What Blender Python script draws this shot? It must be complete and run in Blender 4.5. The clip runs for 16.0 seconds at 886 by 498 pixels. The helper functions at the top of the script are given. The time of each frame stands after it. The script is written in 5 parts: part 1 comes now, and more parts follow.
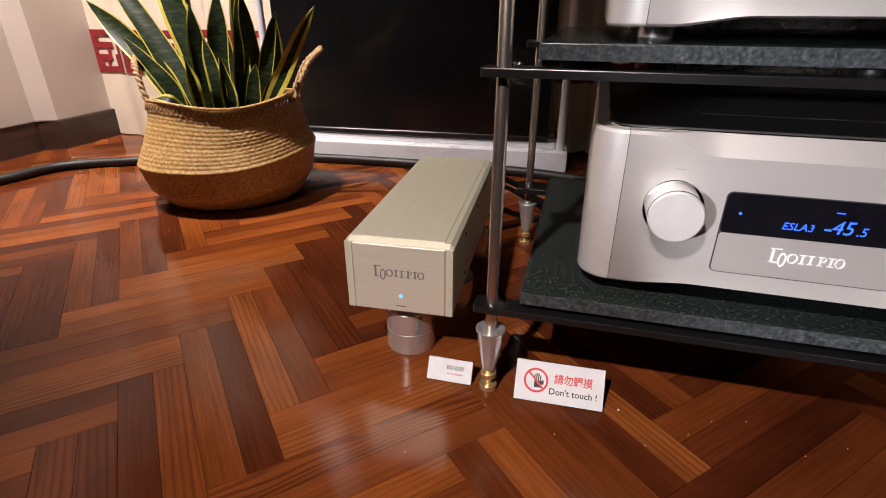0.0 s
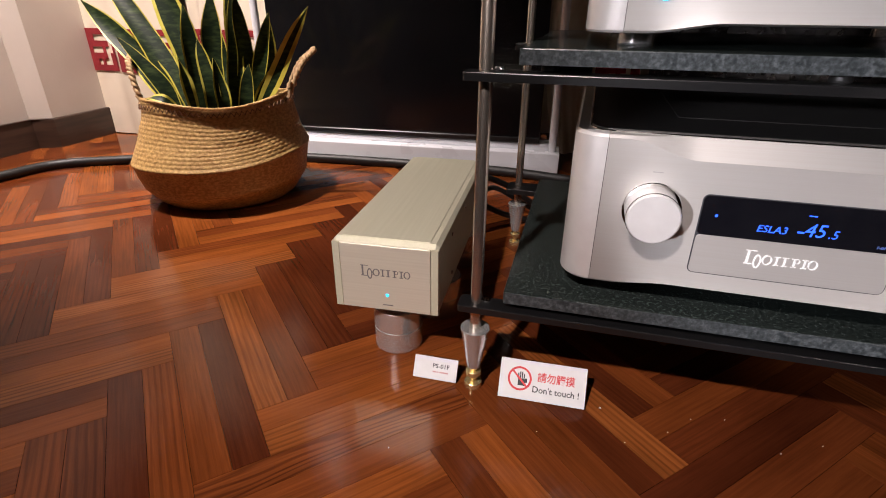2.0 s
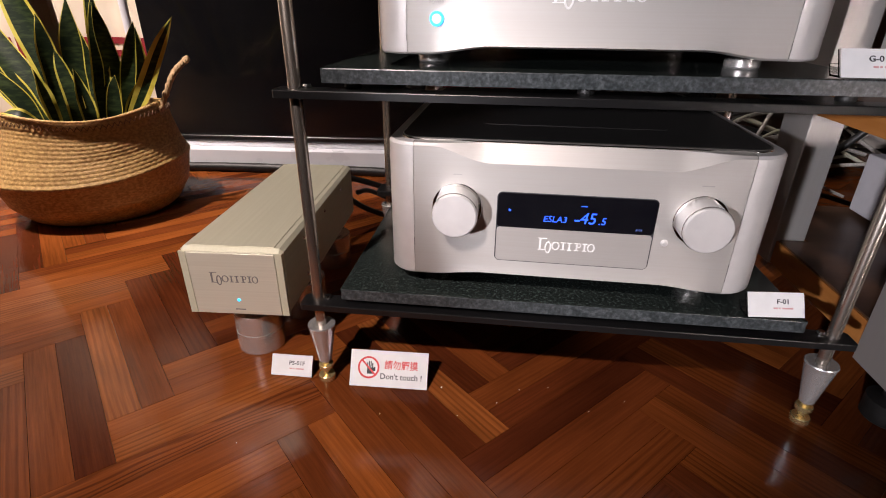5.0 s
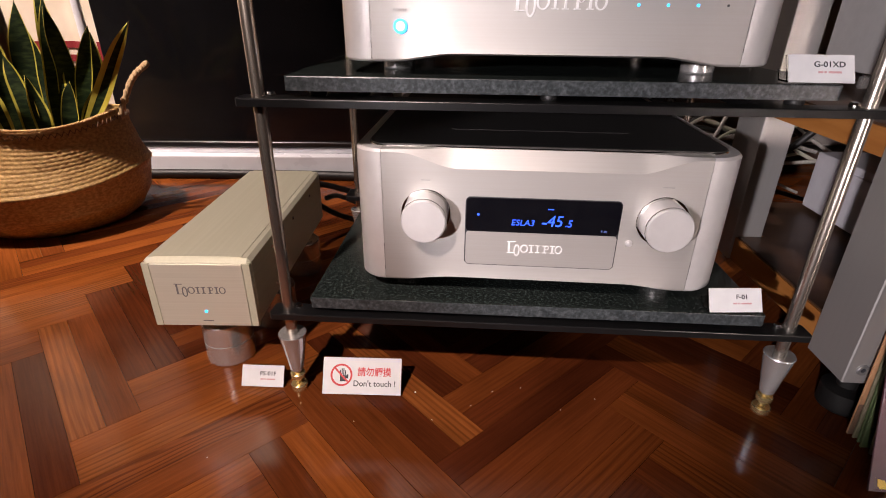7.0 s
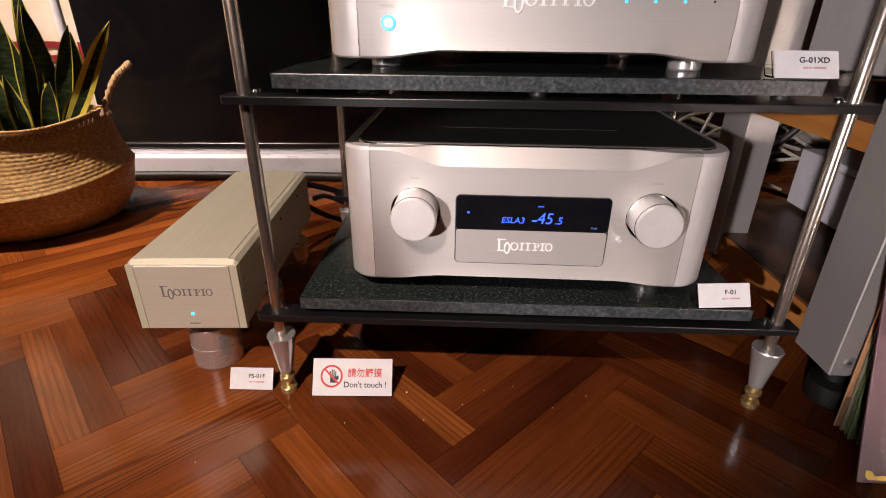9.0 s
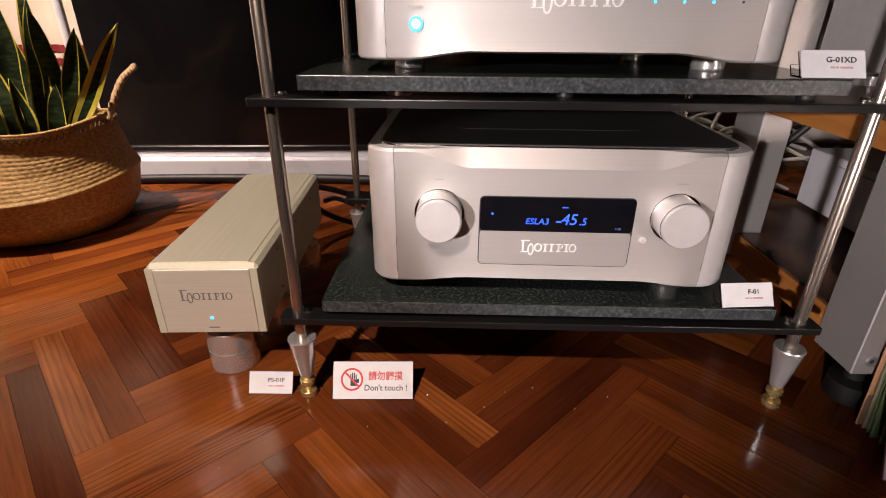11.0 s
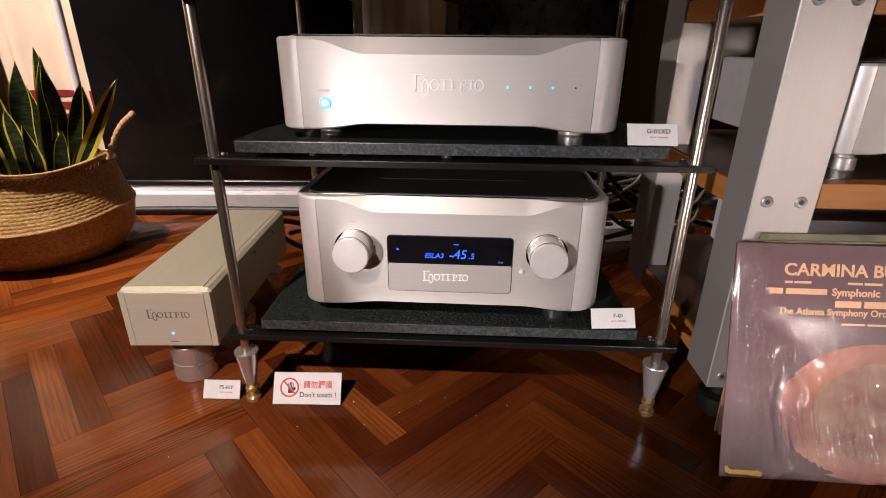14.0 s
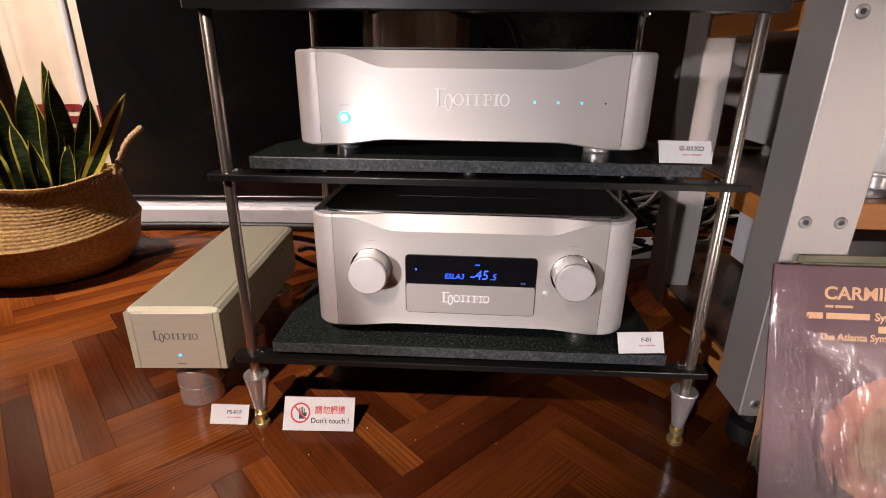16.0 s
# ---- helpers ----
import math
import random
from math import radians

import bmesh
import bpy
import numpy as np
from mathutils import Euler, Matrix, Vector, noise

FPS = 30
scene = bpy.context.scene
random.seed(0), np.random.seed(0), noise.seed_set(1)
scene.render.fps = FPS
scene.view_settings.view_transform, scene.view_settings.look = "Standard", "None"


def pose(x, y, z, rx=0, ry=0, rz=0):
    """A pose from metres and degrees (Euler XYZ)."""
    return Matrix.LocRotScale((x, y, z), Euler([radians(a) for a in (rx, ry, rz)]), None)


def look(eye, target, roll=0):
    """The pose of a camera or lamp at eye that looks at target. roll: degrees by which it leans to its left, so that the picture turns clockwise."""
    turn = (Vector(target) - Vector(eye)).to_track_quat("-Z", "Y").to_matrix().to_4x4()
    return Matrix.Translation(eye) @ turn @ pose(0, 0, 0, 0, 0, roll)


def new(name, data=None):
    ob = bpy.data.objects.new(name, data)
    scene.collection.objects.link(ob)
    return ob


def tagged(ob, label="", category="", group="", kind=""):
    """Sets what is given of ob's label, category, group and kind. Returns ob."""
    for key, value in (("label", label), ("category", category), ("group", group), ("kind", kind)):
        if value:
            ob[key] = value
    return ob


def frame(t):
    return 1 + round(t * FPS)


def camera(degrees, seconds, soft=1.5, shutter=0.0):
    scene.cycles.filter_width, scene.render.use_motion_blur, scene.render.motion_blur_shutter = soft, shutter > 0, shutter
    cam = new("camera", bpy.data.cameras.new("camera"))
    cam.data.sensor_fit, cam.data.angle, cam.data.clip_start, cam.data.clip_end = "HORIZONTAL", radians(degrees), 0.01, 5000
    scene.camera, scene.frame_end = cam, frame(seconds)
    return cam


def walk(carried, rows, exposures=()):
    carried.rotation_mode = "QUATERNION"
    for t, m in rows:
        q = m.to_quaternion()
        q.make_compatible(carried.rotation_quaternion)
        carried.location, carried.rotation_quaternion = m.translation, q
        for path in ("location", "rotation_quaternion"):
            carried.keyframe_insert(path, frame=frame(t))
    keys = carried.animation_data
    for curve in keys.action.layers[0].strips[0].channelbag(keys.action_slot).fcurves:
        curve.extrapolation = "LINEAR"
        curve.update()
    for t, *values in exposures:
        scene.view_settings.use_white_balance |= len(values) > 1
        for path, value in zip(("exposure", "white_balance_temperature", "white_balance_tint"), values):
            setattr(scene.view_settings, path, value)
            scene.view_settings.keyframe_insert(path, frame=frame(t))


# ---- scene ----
cam = camera(82.4, 16.0, soft=1.0)
PATH = [
    (0, (0.079, -0.517, 0.448), (-0.393, 1.225, -0.414), 0.1),
    (0.5, (0.077, -0.518, 0.447), (-0.387, 1.226, -0.415), 0.3),
    (1, (0.079, -0.518, 0.45), (-0.39, 1.225, -0.413), 0.3),
    (1.5, (0.082, -0.519, 0.448), (-0.385, 1.224, -0.413), 0.4),
    (2, (0.096, -0.522, 0.453), (-0.367, 1.222, -0.41), 0.5),
    (2.5, (0.135, -0.525, 0.469), (-0.311, 1.222, -0.396), 0.5),
    (3, (0.179, -0.537, 0.473), (-0.218, 1.222, -0.393), 0.6),
    (3.5, (0.198, -0.542, 0.478), (-0.139, 1.229, -0.389), 0.7),
    (4, (0.206, -0.544, 0.478), (-0.09, 1.232, -0.392), 0.5),
    (4.5, (0.206, -0.543, 0.477), (-0.051, 1.242, -0.389), 0.6),
    (5, (0.229, -0.546, 0.478), (0.014, 1.244, -0.388), 0.5),
    (7.5, (0.232, -0.546, 0.484), (0.14, 1.259, -0.374), 0.5),
    (8, (0.232, -0.546, 0.484), (0.152, 1.261, -0.37), 0.4),
    (8.5, (0.232, -0.545, 0.48), (0.162, 1.261, -0.377), 0.5),
    (11, (0.196, -0.543, 0.478), (0.153, 1.267, -0.373), 0.4),
    (11.5, (0.19, -0.56, 0.486), (0.139, 1.25, -0.362), 0.4),
    (12, (0.2, -0.617, 0.503), (0.132, 1.196, -0.339), 0.4),
    (12.5, (0.242, -0.666, 0.524), (0.165, 1.15, -0.31), 0.3),
    (13, (0.302, -0.676, 0.545), (0.215, 1.15, -0.265), 0.3),
    (13.5, (0.333, -0.667, 0.538), (0.25, 1.174, -0.239), 0.4),
    (14, (0.335, -0.655, 0.538), (0.252, 1.194, -0.217), 0.4),
    (14.5, (0.331, -0.652, 0.539), (0.244, 1.205, -0.2), 0.6),
    (15, (0.316, -0.647, 0.54), (0.228, 1.215, -0.184), 0.5),
    (15.5, (0.313, -0.638, 0.532), (0.223, 1.227, -0.185), 0.5),
    (16, (0.307, -0.627, 0.534), (0.218, 1.244, -0.167), 0.6),
]
walk(cam, [(t, look(eye, target, roll)) for t, eye, target, roll in PATH], [(0, 0.05, 6500, 17), (5, 0.0, 6600, 18), (7.5, -0.02, 7050, 23), (11, 0.0, 7250, 23), (12.5, -0.05, 7200, 23), (16, -0.15, 7050, 21)])


# ---------------------------------------------------------------- light
world = bpy.data.worlds.new("world")
scene.world = world
world.use_nodes = True
world.node_tree.nodes["Background"].inputs[0].default_value = (1.0, 0.92, 0.84, 1)
world.node_tree.nodes["Background"].inputs[1].default_value = 0.05


def spot(x, y, z, tx, ty, tz, power, degrees, colour, size=0.03, blend=0.9):
    data = bpy.data.lights.new("spot", "SPOT")
    data.energy, data.spot_size, data.spot_blend, data.color, data.shadow_soft_size = power, radians(degrees), blend, colour, size
    ob = new("spot", data)
    ob.matrix_world = look((x, y, z), (tx, ty, tz))
    return ob


CEILING = 2.45
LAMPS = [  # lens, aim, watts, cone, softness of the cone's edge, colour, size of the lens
    # added front spot, unseen; cone cut to light the faces but not the floor
    ((-1.55, -3.13, 0.95), (0.51, 0.0, 0.352), 550, 11.1, 0.20, (0.96, 0.96, 1.0), 0.05),
    ((-0.60, -2.05, 2.42), (-0.07, 0.04, 0.05), 500, 25, 0.95, (1.0, 0.90, 0.85), 0.05),
    # added low spot with no known source, placed to mirror glare in the sleeve film
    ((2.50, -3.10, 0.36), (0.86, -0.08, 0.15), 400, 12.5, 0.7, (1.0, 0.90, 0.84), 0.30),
    ((-1.22, 0.10, 2.42), (-1.24, 0.86, 0.28), 510, 62, 0.9, (1.0, 0.88, 0.80), 0.05),
    ((0.00, 0.85, 2.42), (0.75, 0.56, 0.14), 60, 40, 0.8, (1.0, 0.92, 0.86), 0.05),
]
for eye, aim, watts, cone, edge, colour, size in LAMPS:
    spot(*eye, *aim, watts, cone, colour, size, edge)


# ---------------------------------------------------------------- materials
def material(name, colour, rough=0.5, metal=0.0, second=None, scale=20.0, stretch=(1, 1, 1), bump=0.0, bump_scale=None,
             rough_var=0.0, coat=0.0, emission=0.0, spread=(0.35, 0.65), aniso=0.0):
    m = bpy.data.materials.new(name)
    m.use_nodes = True
    nt = m.node_tree
    p = nt.nodes["Principled BSDF"]
    p.inputs["Base Color"].default_value = (*colour, 1)
    p.inputs["Roughness"].default_value = rough
    p.inputs["Metallic"].default_value = metal
    p.inputs["Coat Weight"].default_value = coat
    p.inputs["Coat Roughness"].default_value = 0.12
    p.inputs["Anisotropic"].default_value = aniso
    if emission:
        p.inputs["Emission Color"].default_value = (*colour, 1)
        p.inputs["Emission Strength"].default_value = emission
        return m
    tc = nt.nodes.new("ShaderNodeTexCoord")
    mp = nt.nodes.new("ShaderNodeMapping")
    mp.inputs["Scale"].default_value = stretch
    nt.links.new(tc.outputs["Object"], mp.inputs[0])
    n = nt.nodes.new("ShaderNodeTexNoise")
    n.inputs["Scale"].default_value, n.inputs["Detail"].default_value = scale, 6
    nt.links.new(mp.outputs[0], n.inputs[0])
    if second:
        r = nt.nodes.new("ShaderNodeValToRGB")
        r.color_ramp.elements[0].position, r.color_ramp.elements[1].position = spread
        r.color_ramp.elements[0].color, r.color_ramp.elements[1].color = (*colour, 1), (*second, 1)
        nt.links.new(n.outputs[0], r.inputs[0])
        nt.links.new(r.outputs[0], p.inputs["Base Color"])
    if rough_var:
        mr = nt.nodes.new("ShaderNodeMapRange")
        mr.inputs[1].default_value, mr.inputs[2].default_value = 0.3, 0.7
        mr.inputs[3].default_value, mr.inputs[4].default_value = rough - rough_var, rough + rough_var
        nt.links.new(n.outputs[0], mr.inputs[0])
        nt.links.new(mr.outputs[0], p.inputs["Roughness"])
    if bump:
        n2 = nt.nodes.new("ShaderNodeTexNoise")
        n2.inputs["Scale"].default_value, n2.inputs["Detail"].default_value = bump_scale or scale, 5
        nt.links.new(mp.outputs[0], n2.inputs[0])
        b = nt.nodes.new("ShaderNodeBump")
        b.inputs["Strength"].default_value, b.inputs["Distance"].default_value = bump, 0.002
        nt.links.new(n2.outputs[0], b.inputs["Height"])
        nt.links.new(b.outputs[0], p.inputs["Normal"])
    return m


def parquet_material(name, tones, figure, stripe):
    """Varnished hardwood: each piece has its own tone and its own stretch of grain."""
    m = bpy.data.materials.new(name)
    m.use_nodes = True
    nt = m.node_tree
    N, link = nt.nodes.new, nt.links.new
    p = nt.nodes["Principled BSDF"]
    tc, info, geo = N("ShaderNodeTexCoord"), N("ShaderNodeObjectInfo"), N("ShaderNodeNewGeometry")
    rnd = N("ShaderNodeMath")
    rnd.operation = "ADD"
    link(info.outputs["Random"], rnd.inputs[0])
    link(geo.outputs["Random Per Island"], rnd.inputs[1])
    fr = N("ShaderNodeMath")
    fr.operation = "FRACT"
    link(rnd.outputs[0], fr.inputs[0])
    mul = N("ShaderNodeMath")
    mul.operation, mul.inputs[1].default_value = "MULTIPLY", 37.0
    link(fr.outputs[0], mul.inputs[0])
    comb = N("ShaderNodeCombineXYZ")
    link(mul.outputs[0], comb.inputs[0])
    link(mul.outputs[0], comb.inputs[1])
    link(mul.outputs[0], comb.inputs[2])
    add = N("ShaderNodeVectorMath")
    link(tc.outputs["Object"], add.inputs[0])
    link(comb.outputs[0], add.inputs[1])

    def mapped(scale):
        mp = N("ShaderNodeMapping")
        mp.inputs["Scale"].default_value = scale
        link(add.outputs[0], mp.inputs[0])
        return mp.outputs[0]
    # tone of the piece
    tone = N("ShaderNodeValToRGB")
    e = tone.color_ramp.elements
    e[0].position, e[0].color = 0.0, (*tones[0], 1)
    e[1].position, e[1].color = 1.0, (*tones[-1], 1)
    for k, c in enumerate(tones[1:-1]):
        e.new((k + 1) / (len(tones) - 1)).color = (*c, 1)
    link(fr.outputs[0], tone.inputs[0])
    # broad figure along the grain
    wave = N("ShaderNodeTexWave")
    wave.wave_type, wave.bands_direction = "BANDS", "Y"
    wave.inputs["Scale"].default_value, wave.inputs["Distortion"].default_value = 38.0, stripe
    wave.inputs["Detail"].default_value, wave.inputs["Detail Scale"].default_value = 2.0, 0.55
    link(mapped((0.16, 1.0, 1.0)), wave.inputs[0])
    fine = N("ShaderNodeTexNoise")
    fine.inputs["Scale"].default_value, fine.inputs["Detail"].default_value = 260.0, 6
    fine.inputs["Roughness"].default_value = 0.66
    link(mapped((0.035, 1.0, 1.0)), fine.inputs[0])
    cloud = N("ShaderNodeTexNoise")
    cloud.inputs["Scale"].default_value, cloud.inputs["Detail"].default_value = 14.0, 3
    link(mapped((0.35, 1.0, 1.0)), cloud.inputs[0])
    # how strongly the figure shows, piece by piece
    f2 = N("ShaderNodeMath")
    f2.operation, f2.inputs[1].default_value = "MULTIPLY", 7.31
    link(fr.outputs[0], f2.inputs[0])
    f3 = N("ShaderNodeMath")
    f3.operation = "FRACT"
    link(f2.outputs[0], f3.inputs[0])
    f4 = N("ShaderNodeMapRange")
    f4.inputs[1].default_value, f4.inputs[3].default_value, f4.inputs[4].default_value = 0.55, figure[0], figure[1]
    link(f3.outputs[0], f4.inputs[0])
    wr = N("ShaderNodeValToRGB")
    wr.color_ramp.elements[0].position, wr.color_ramp.elements[1].position = 0.05, 0.55
    wr.color_ramp.elements[0].color, wr.color_ramp.elements[1].color = (0.34, 0.30, 0.28, 1), (1, 1, 1, 1)
    link(wave.outputs[0], wr.inputs[0])
    m1 = N("ShaderNodeMix")
    m1.data_type, m1.blend_type = "RGBA", "MULTIPLY"
    link(f4.outputs[0], m1.inputs["Factor"])
    link(tone.outputs[0], m1.inputs[6])
    link(wr.outputs[0], m1.inputs[7])
    fr2 = N("ShaderNodeValToRGB")
    fr2.color_ramp.elements[0].position, fr2.color_ramp.elements[1].position = 0.3, 0.7
    fr2.color_ramp.elements[0].color, fr2.color_ramp.elements[1].color = (0.46, 0.40, 0.38, 1), (1.30, 1.28, 1.25, 1)
    link(fine.outputs[0], fr2.inputs[0])
    m2 = N("ShaderNodeMix")
    m2.data_type, m2.blend_type, m2.inputs["Factor"].default_value = "RGBA", "MULTIPLY", 0.55
    link(m1.outputs[2], m2.inputs[6])
    link(fr2.outputs[0], m2.inputs[7])
    cr = N("ShaderNodeValToRGB")
    cr.color_ramp.elements[0].position, cr.color_ramp.elements[1].position = 0.3, 0.7
    cr.color_ramp.elements[0].color, cr.color_ramp.elements[1].color = (0.62, 0.58, 0.55, 1), (1.25, 1.22, 1.18, 1)
    link(cloud.outputs[0], cr.inputs[0])
    m3 = N("ShaderNodeMix")
    m3.data_type, m3.blend_type, m3.inputs["Factor"].default_value = "RGBA", "MULTIPLY", 0.8
    link(m2.outputs[2], m3.inputs[6])
    link(cr.outputs[0], m3.inputs[7])
    link(m3.outputs[2], p.inputs["Base Color"])
    rr = N("ShaderNodeMapRange")
    rr.inputs[3].default_value, rr.inputs[4].default_value = 0.08, 0.18
    link(cloud.outputs[0], rr.inputs[0])
    link(rr.outputs[0], p.inputs["Roughness"])
    b = N("ShaderNodeBump")
    b.inputs["Strength"].default_value, b.inputs["Distance"].default_value = 0.12, 0.001
    link(fine.outputs[0], b.inputs["Height"])
    link(b.outputs[0], p.inputs["Normal"])
    p.inputs["Specular IOR Level"].default_value = 0.16
    return m


def granite_material(name, lo, hi, rough):
    m = bpy.data.materials.new(name)
    m.use_nodes = True
    nt = m.node_tree
    N, link = nt.nodes.new, nt.links.new
    p = nt.nodes["Principled BSDF"]
    tc = N("ShaderNodeTexCoord")
    n = N("ShaderNodeTexNoise")
    n.inputs["Scale"].default_value, n.inputs["Detail"].default_value = 270.0, 9
    link(tc.outputs["Object"], n.inputs[0])
    v = N("ShaderNodeTexVoronoi")
    v.inputs["Scale"].default_value = 380.0
    link(tc.outputs["Object"], v.inputs[0])
    r = N("ShaderNodeValToRGB")
    e = r.color_ramp.elements
    e[0].position, e[0].color = 0.34, (lo[0], lo[1], lo[2], 1)
    e[1].position, e[1].color = 0.76, (hi[0], hi[1], hi[2], 1)
    x = e.new(0.52)
    x.color = ((lo[0] + hi[0]) * 0.36, (lo[1] + hi[1]) * 0.36, (lo[2] + hi[2]) * 0.36, 1)
    link(n.outputs[0], r.inputs[0])
    r2 = N("ShaderNodeValToRGB")
    r2.color_ramp.elements[0].position, r2.color_ramp.elements[1].position = 0.12, 0.5
    r2.color_ramp.elements[0].color, r2.color_ramp.elements[1].color = (0.25, 0.25, 0.25, 1), (1, 1, 1, 1)
    link(v.outputs["Distance"], r2.inputs[0])
    mx = N("ShaderNodeMix")
    mx.data_type, mx.blend_type, mx.inputs["Factor"].default_value = "RGBA", "MULTIPLY", 0.4
    link(r.outputs[0], mx.inputs[6])
    link(r2.outputs[0], mx.inputs[7])
    link(mx.outputs[2], p.inputs["Base Color"])
    p.inputs["Roughness"].default_value = rough
    b = N("ShaderNodeBump")
    b.inputs["Strength"].default_value, b.inputs["Distance"].default_value = 0.15, 0.001
    link(n.outputs[0], b.inputs["Height"])
    link(b.outputs[0], p.inputs["Normal"])
    return m


WOOD_ANY = parquet_material("parquet_wood", [(0.0746, 0.0179, 0.0062), (0.1073, 0.0267, 0.0082), (0.1492, 0.0388, 0.0104), (0.2090, 0.0582, 0.0136), (0.2825, 0.0844, 0.0184)], (0.04, 0.55), 11.0)
WOOD_DARK = parquet_material("dark_red_parquet_wood", [(0.0701, 0.0165, 0.0060), (0.0994, 0.0243, 0.0078)], (0.06, 0.30), 9.0)
WOOD_MID = parquet_material("brown_parquet_wood", [(0.1220, 0.0310, 0.0092), (0.1695, 0.0456, 0.0116)], (0.06, 0.40), 8.0)
WOOD_ORANGE = parquet_material("orange_parquet_wood", [(0.2090, 0.0582, 0.0132), (0.2712, 0.0795, 0.0176)], (0.03, 0.25), 6.0)
WOOD_STRIPED = parquet_material("striped_pale_parquet_wood", [(0.2090, 0.0640, 0.0160), (0.2655, 0.0825, 0.0208)], (0.40, 0.65), 6.0)
WOOD_FIGURED = parquet_material("figured_parquet_wood", [(0.1469, 0.0407, 0.0112), (0.1751, 0.0485, 0.0136)], (0.50, 0.75), 24.0)
GRANITE = granite_material("polished_granite", (0.006, 0.0085, 0.0078), (0.052, 0.068, 0.062), 0.22)
# sawn edge is paler; its bluish lift is sheen put into the colour
GRANITE_EDGE = granite_material("sawn_granite_edge_sheen", (0.018, 0.023, 0.025), (0.105, 0.120, 0.126), 0.30)
SILVER = material("brushed_silver", (0.53, 0.510, 0.48), 0.52, 0.66, (0.55, 0.535, 0.51), 700, (0.006, 1, 1), 0.02, 900, 0.03)
SATIN = material("satin_silver", (0.74, 0.725, 0.71), 0.40, 0.50, (0.78, 0.765, 0.75), 60, (1, 1, 1), 0.02, 1500, 0.04)
CHAMPAGNE = material("champagne_aluminium", (0.55, 0.53, 0.39), 0.60, 0.28, (0.59, 0.57, 0.43), 220, (1, 0.02, 1), 0.04, 800, 0.05)
# the case's champagne, paler to stand in for light on the front
CHAMPAGNE_FACE = material("lit_brushed_champagne_front", (0.70, 0.67, 0.545), 0.40, 0.45, (0.75, 0.72, 0.595), 420, (0.012, 1, 1), 0.05, 900, 0.06)
STEEL = material("turned_steel", (0.72, 0.71, 0.69), 0.27, 0.78, (0.70, 0.69, 0.67), 60)
# polished steel; warm tint paints in the brown floor's reflection
POST = material("floor_tinted_steel_post", (0.54, 0.48, 0.42), 0.26, 0.95, (0.60, 0.54, 0.47), 30)
BOLT = material("zinc_bolt", (0.30, 0.295, 0.285), 0.38, 0.7, (0.36, 0.355, 0.345), 200)
CHROME = material("chrome", (0.80, 0.79, 0.77), 0.08, 1.0, (0.84, 0.83, 0.81), 40)
BRASS = material("polished_brass", (0.86, 0.66, 0.30), 0.26, 0.85, (0.90, 0.72, 0.38), 60)
ALU = material("brushed_aluminium", (0.50, 0.485, 0.465), 0.46, 0.70, (0.515, 0.50, 0.48), 320, (1, 1, 0.01), 0.012, 500, 0.02)
BLACK = material("black_lacquer", (0.008, 0.008, 0.009), 0.28, 0.0, (0.014, 0.014, 0.014), 30, rough_var=0.05)
BLACK_METAL = material("black_powder_coat", (0.005, 0.005, 0.0055), 0.30, 0.0, (0.009, 0.009, 0.009), 900, bump=0.06, bump_scale=1400)
TOP_BLACK = material("black_satin_top", (0.024, 0.0225, 0.021), 0.46, 0.0, (0.029, 0.0275, 0.026), 500, (1, 1, 1), rough_var=0.02, bump=0.03, bump_scale=900)
RUBBER = material("black_rubber", (0.006, 0.006, 0.006), 0.5, 0.0, (0.011, 0.0105, 0.010), 80, bump=0.1)
GLASS_BLACK = material("display_window", (0.004, 0.004, 0.006), 0.10, 0.0, (0.006, 0.006, 0.008), 40)
BLUE = material("blue_display_light", (0.02, 0.105, 1.0), emission=1.5)
BLUE_DIM = material("dim_blue_display_light", (0.10, 0.16, 0.45), emission=0.25)
CYAN = material("cyan_lamp", (0.02, 0.50, 0.95), emission=2.0)
WHITE_LAMP = material("white_lamp", (0.45, 0.85, 1.0), emission=1.7)
WHITE_PAINT = material("white_print", (0.85, 0.85, 0.84), 0.5, 0.0, (0.80, 0.80, 0.79), 200)
CAPTION = material("faint_grey_print", (0.36, 0.35, 0.335), 0.45, 0.3, (0.40, 0.39, 0.375), 200)
GREY_PRINT = material("grey_print", (0.16, 0.15, 0.14), 0.5, 0.0, (0.20, 0.19, 0.18), 200)
DARK_PRINT = material("dark_print", (0.025, 0.027, 0.032), 0.5, 0.0, (0.04, 0.04, 0.045), 200)
RED_PRINT = material("red_print", (0.60, 0.045, 0.05), 0.5, 0.0, (0.66, 0.07, 0.07), 200)
PINK_PRINT = material("faded_red_print", (0.55, 0.30, 0.31), 0.5, 0.0, (0.62, 0.36, 0.36), 200)
PAPER = material("white_paper", (0.70, 0.70, 0.70), 0.42, 0.0, (0.74, 0.74, 0.74), 60, coat=0.4)
WHITE_BASE = material("white_lacquered_metal", (0.72, 0.74, 0.78), 0.30, 0.0, (0.76, 0.78, 0.82), 14, rough_var=0.06)
SCREEN = material("black_screen_panel", (0.005, 0.005, 0.006), 0.17, 0.0, (0.008, 0.008, 0.009), 3, rough_var=0.05)
PLASTER = material("beige_plaster", (0.50, 0.44, 0.38), 0.75, 0.0, (0.56, 0.50, 0.44), 3.5, bump=0.15, bump_scale=120)
# walls out of view, made dark only to weaken the bounce light
WALL_DARK = material("bounce_cut_wall", (0.11, 0.085, 0.065), 0.7, 0.0, (0.14, 0.11, 0.085), 3.5, bump=0.1, bump_scale=90)
# ceiling out of view, greyed for the same weaker bounce
CEIL = material("ceiling_paint", (0.42, 0.40, 0.38), 0.8, 0.0, (0.46, 0.44, 0.42), 3, bump=0.1, bump_scale=90)
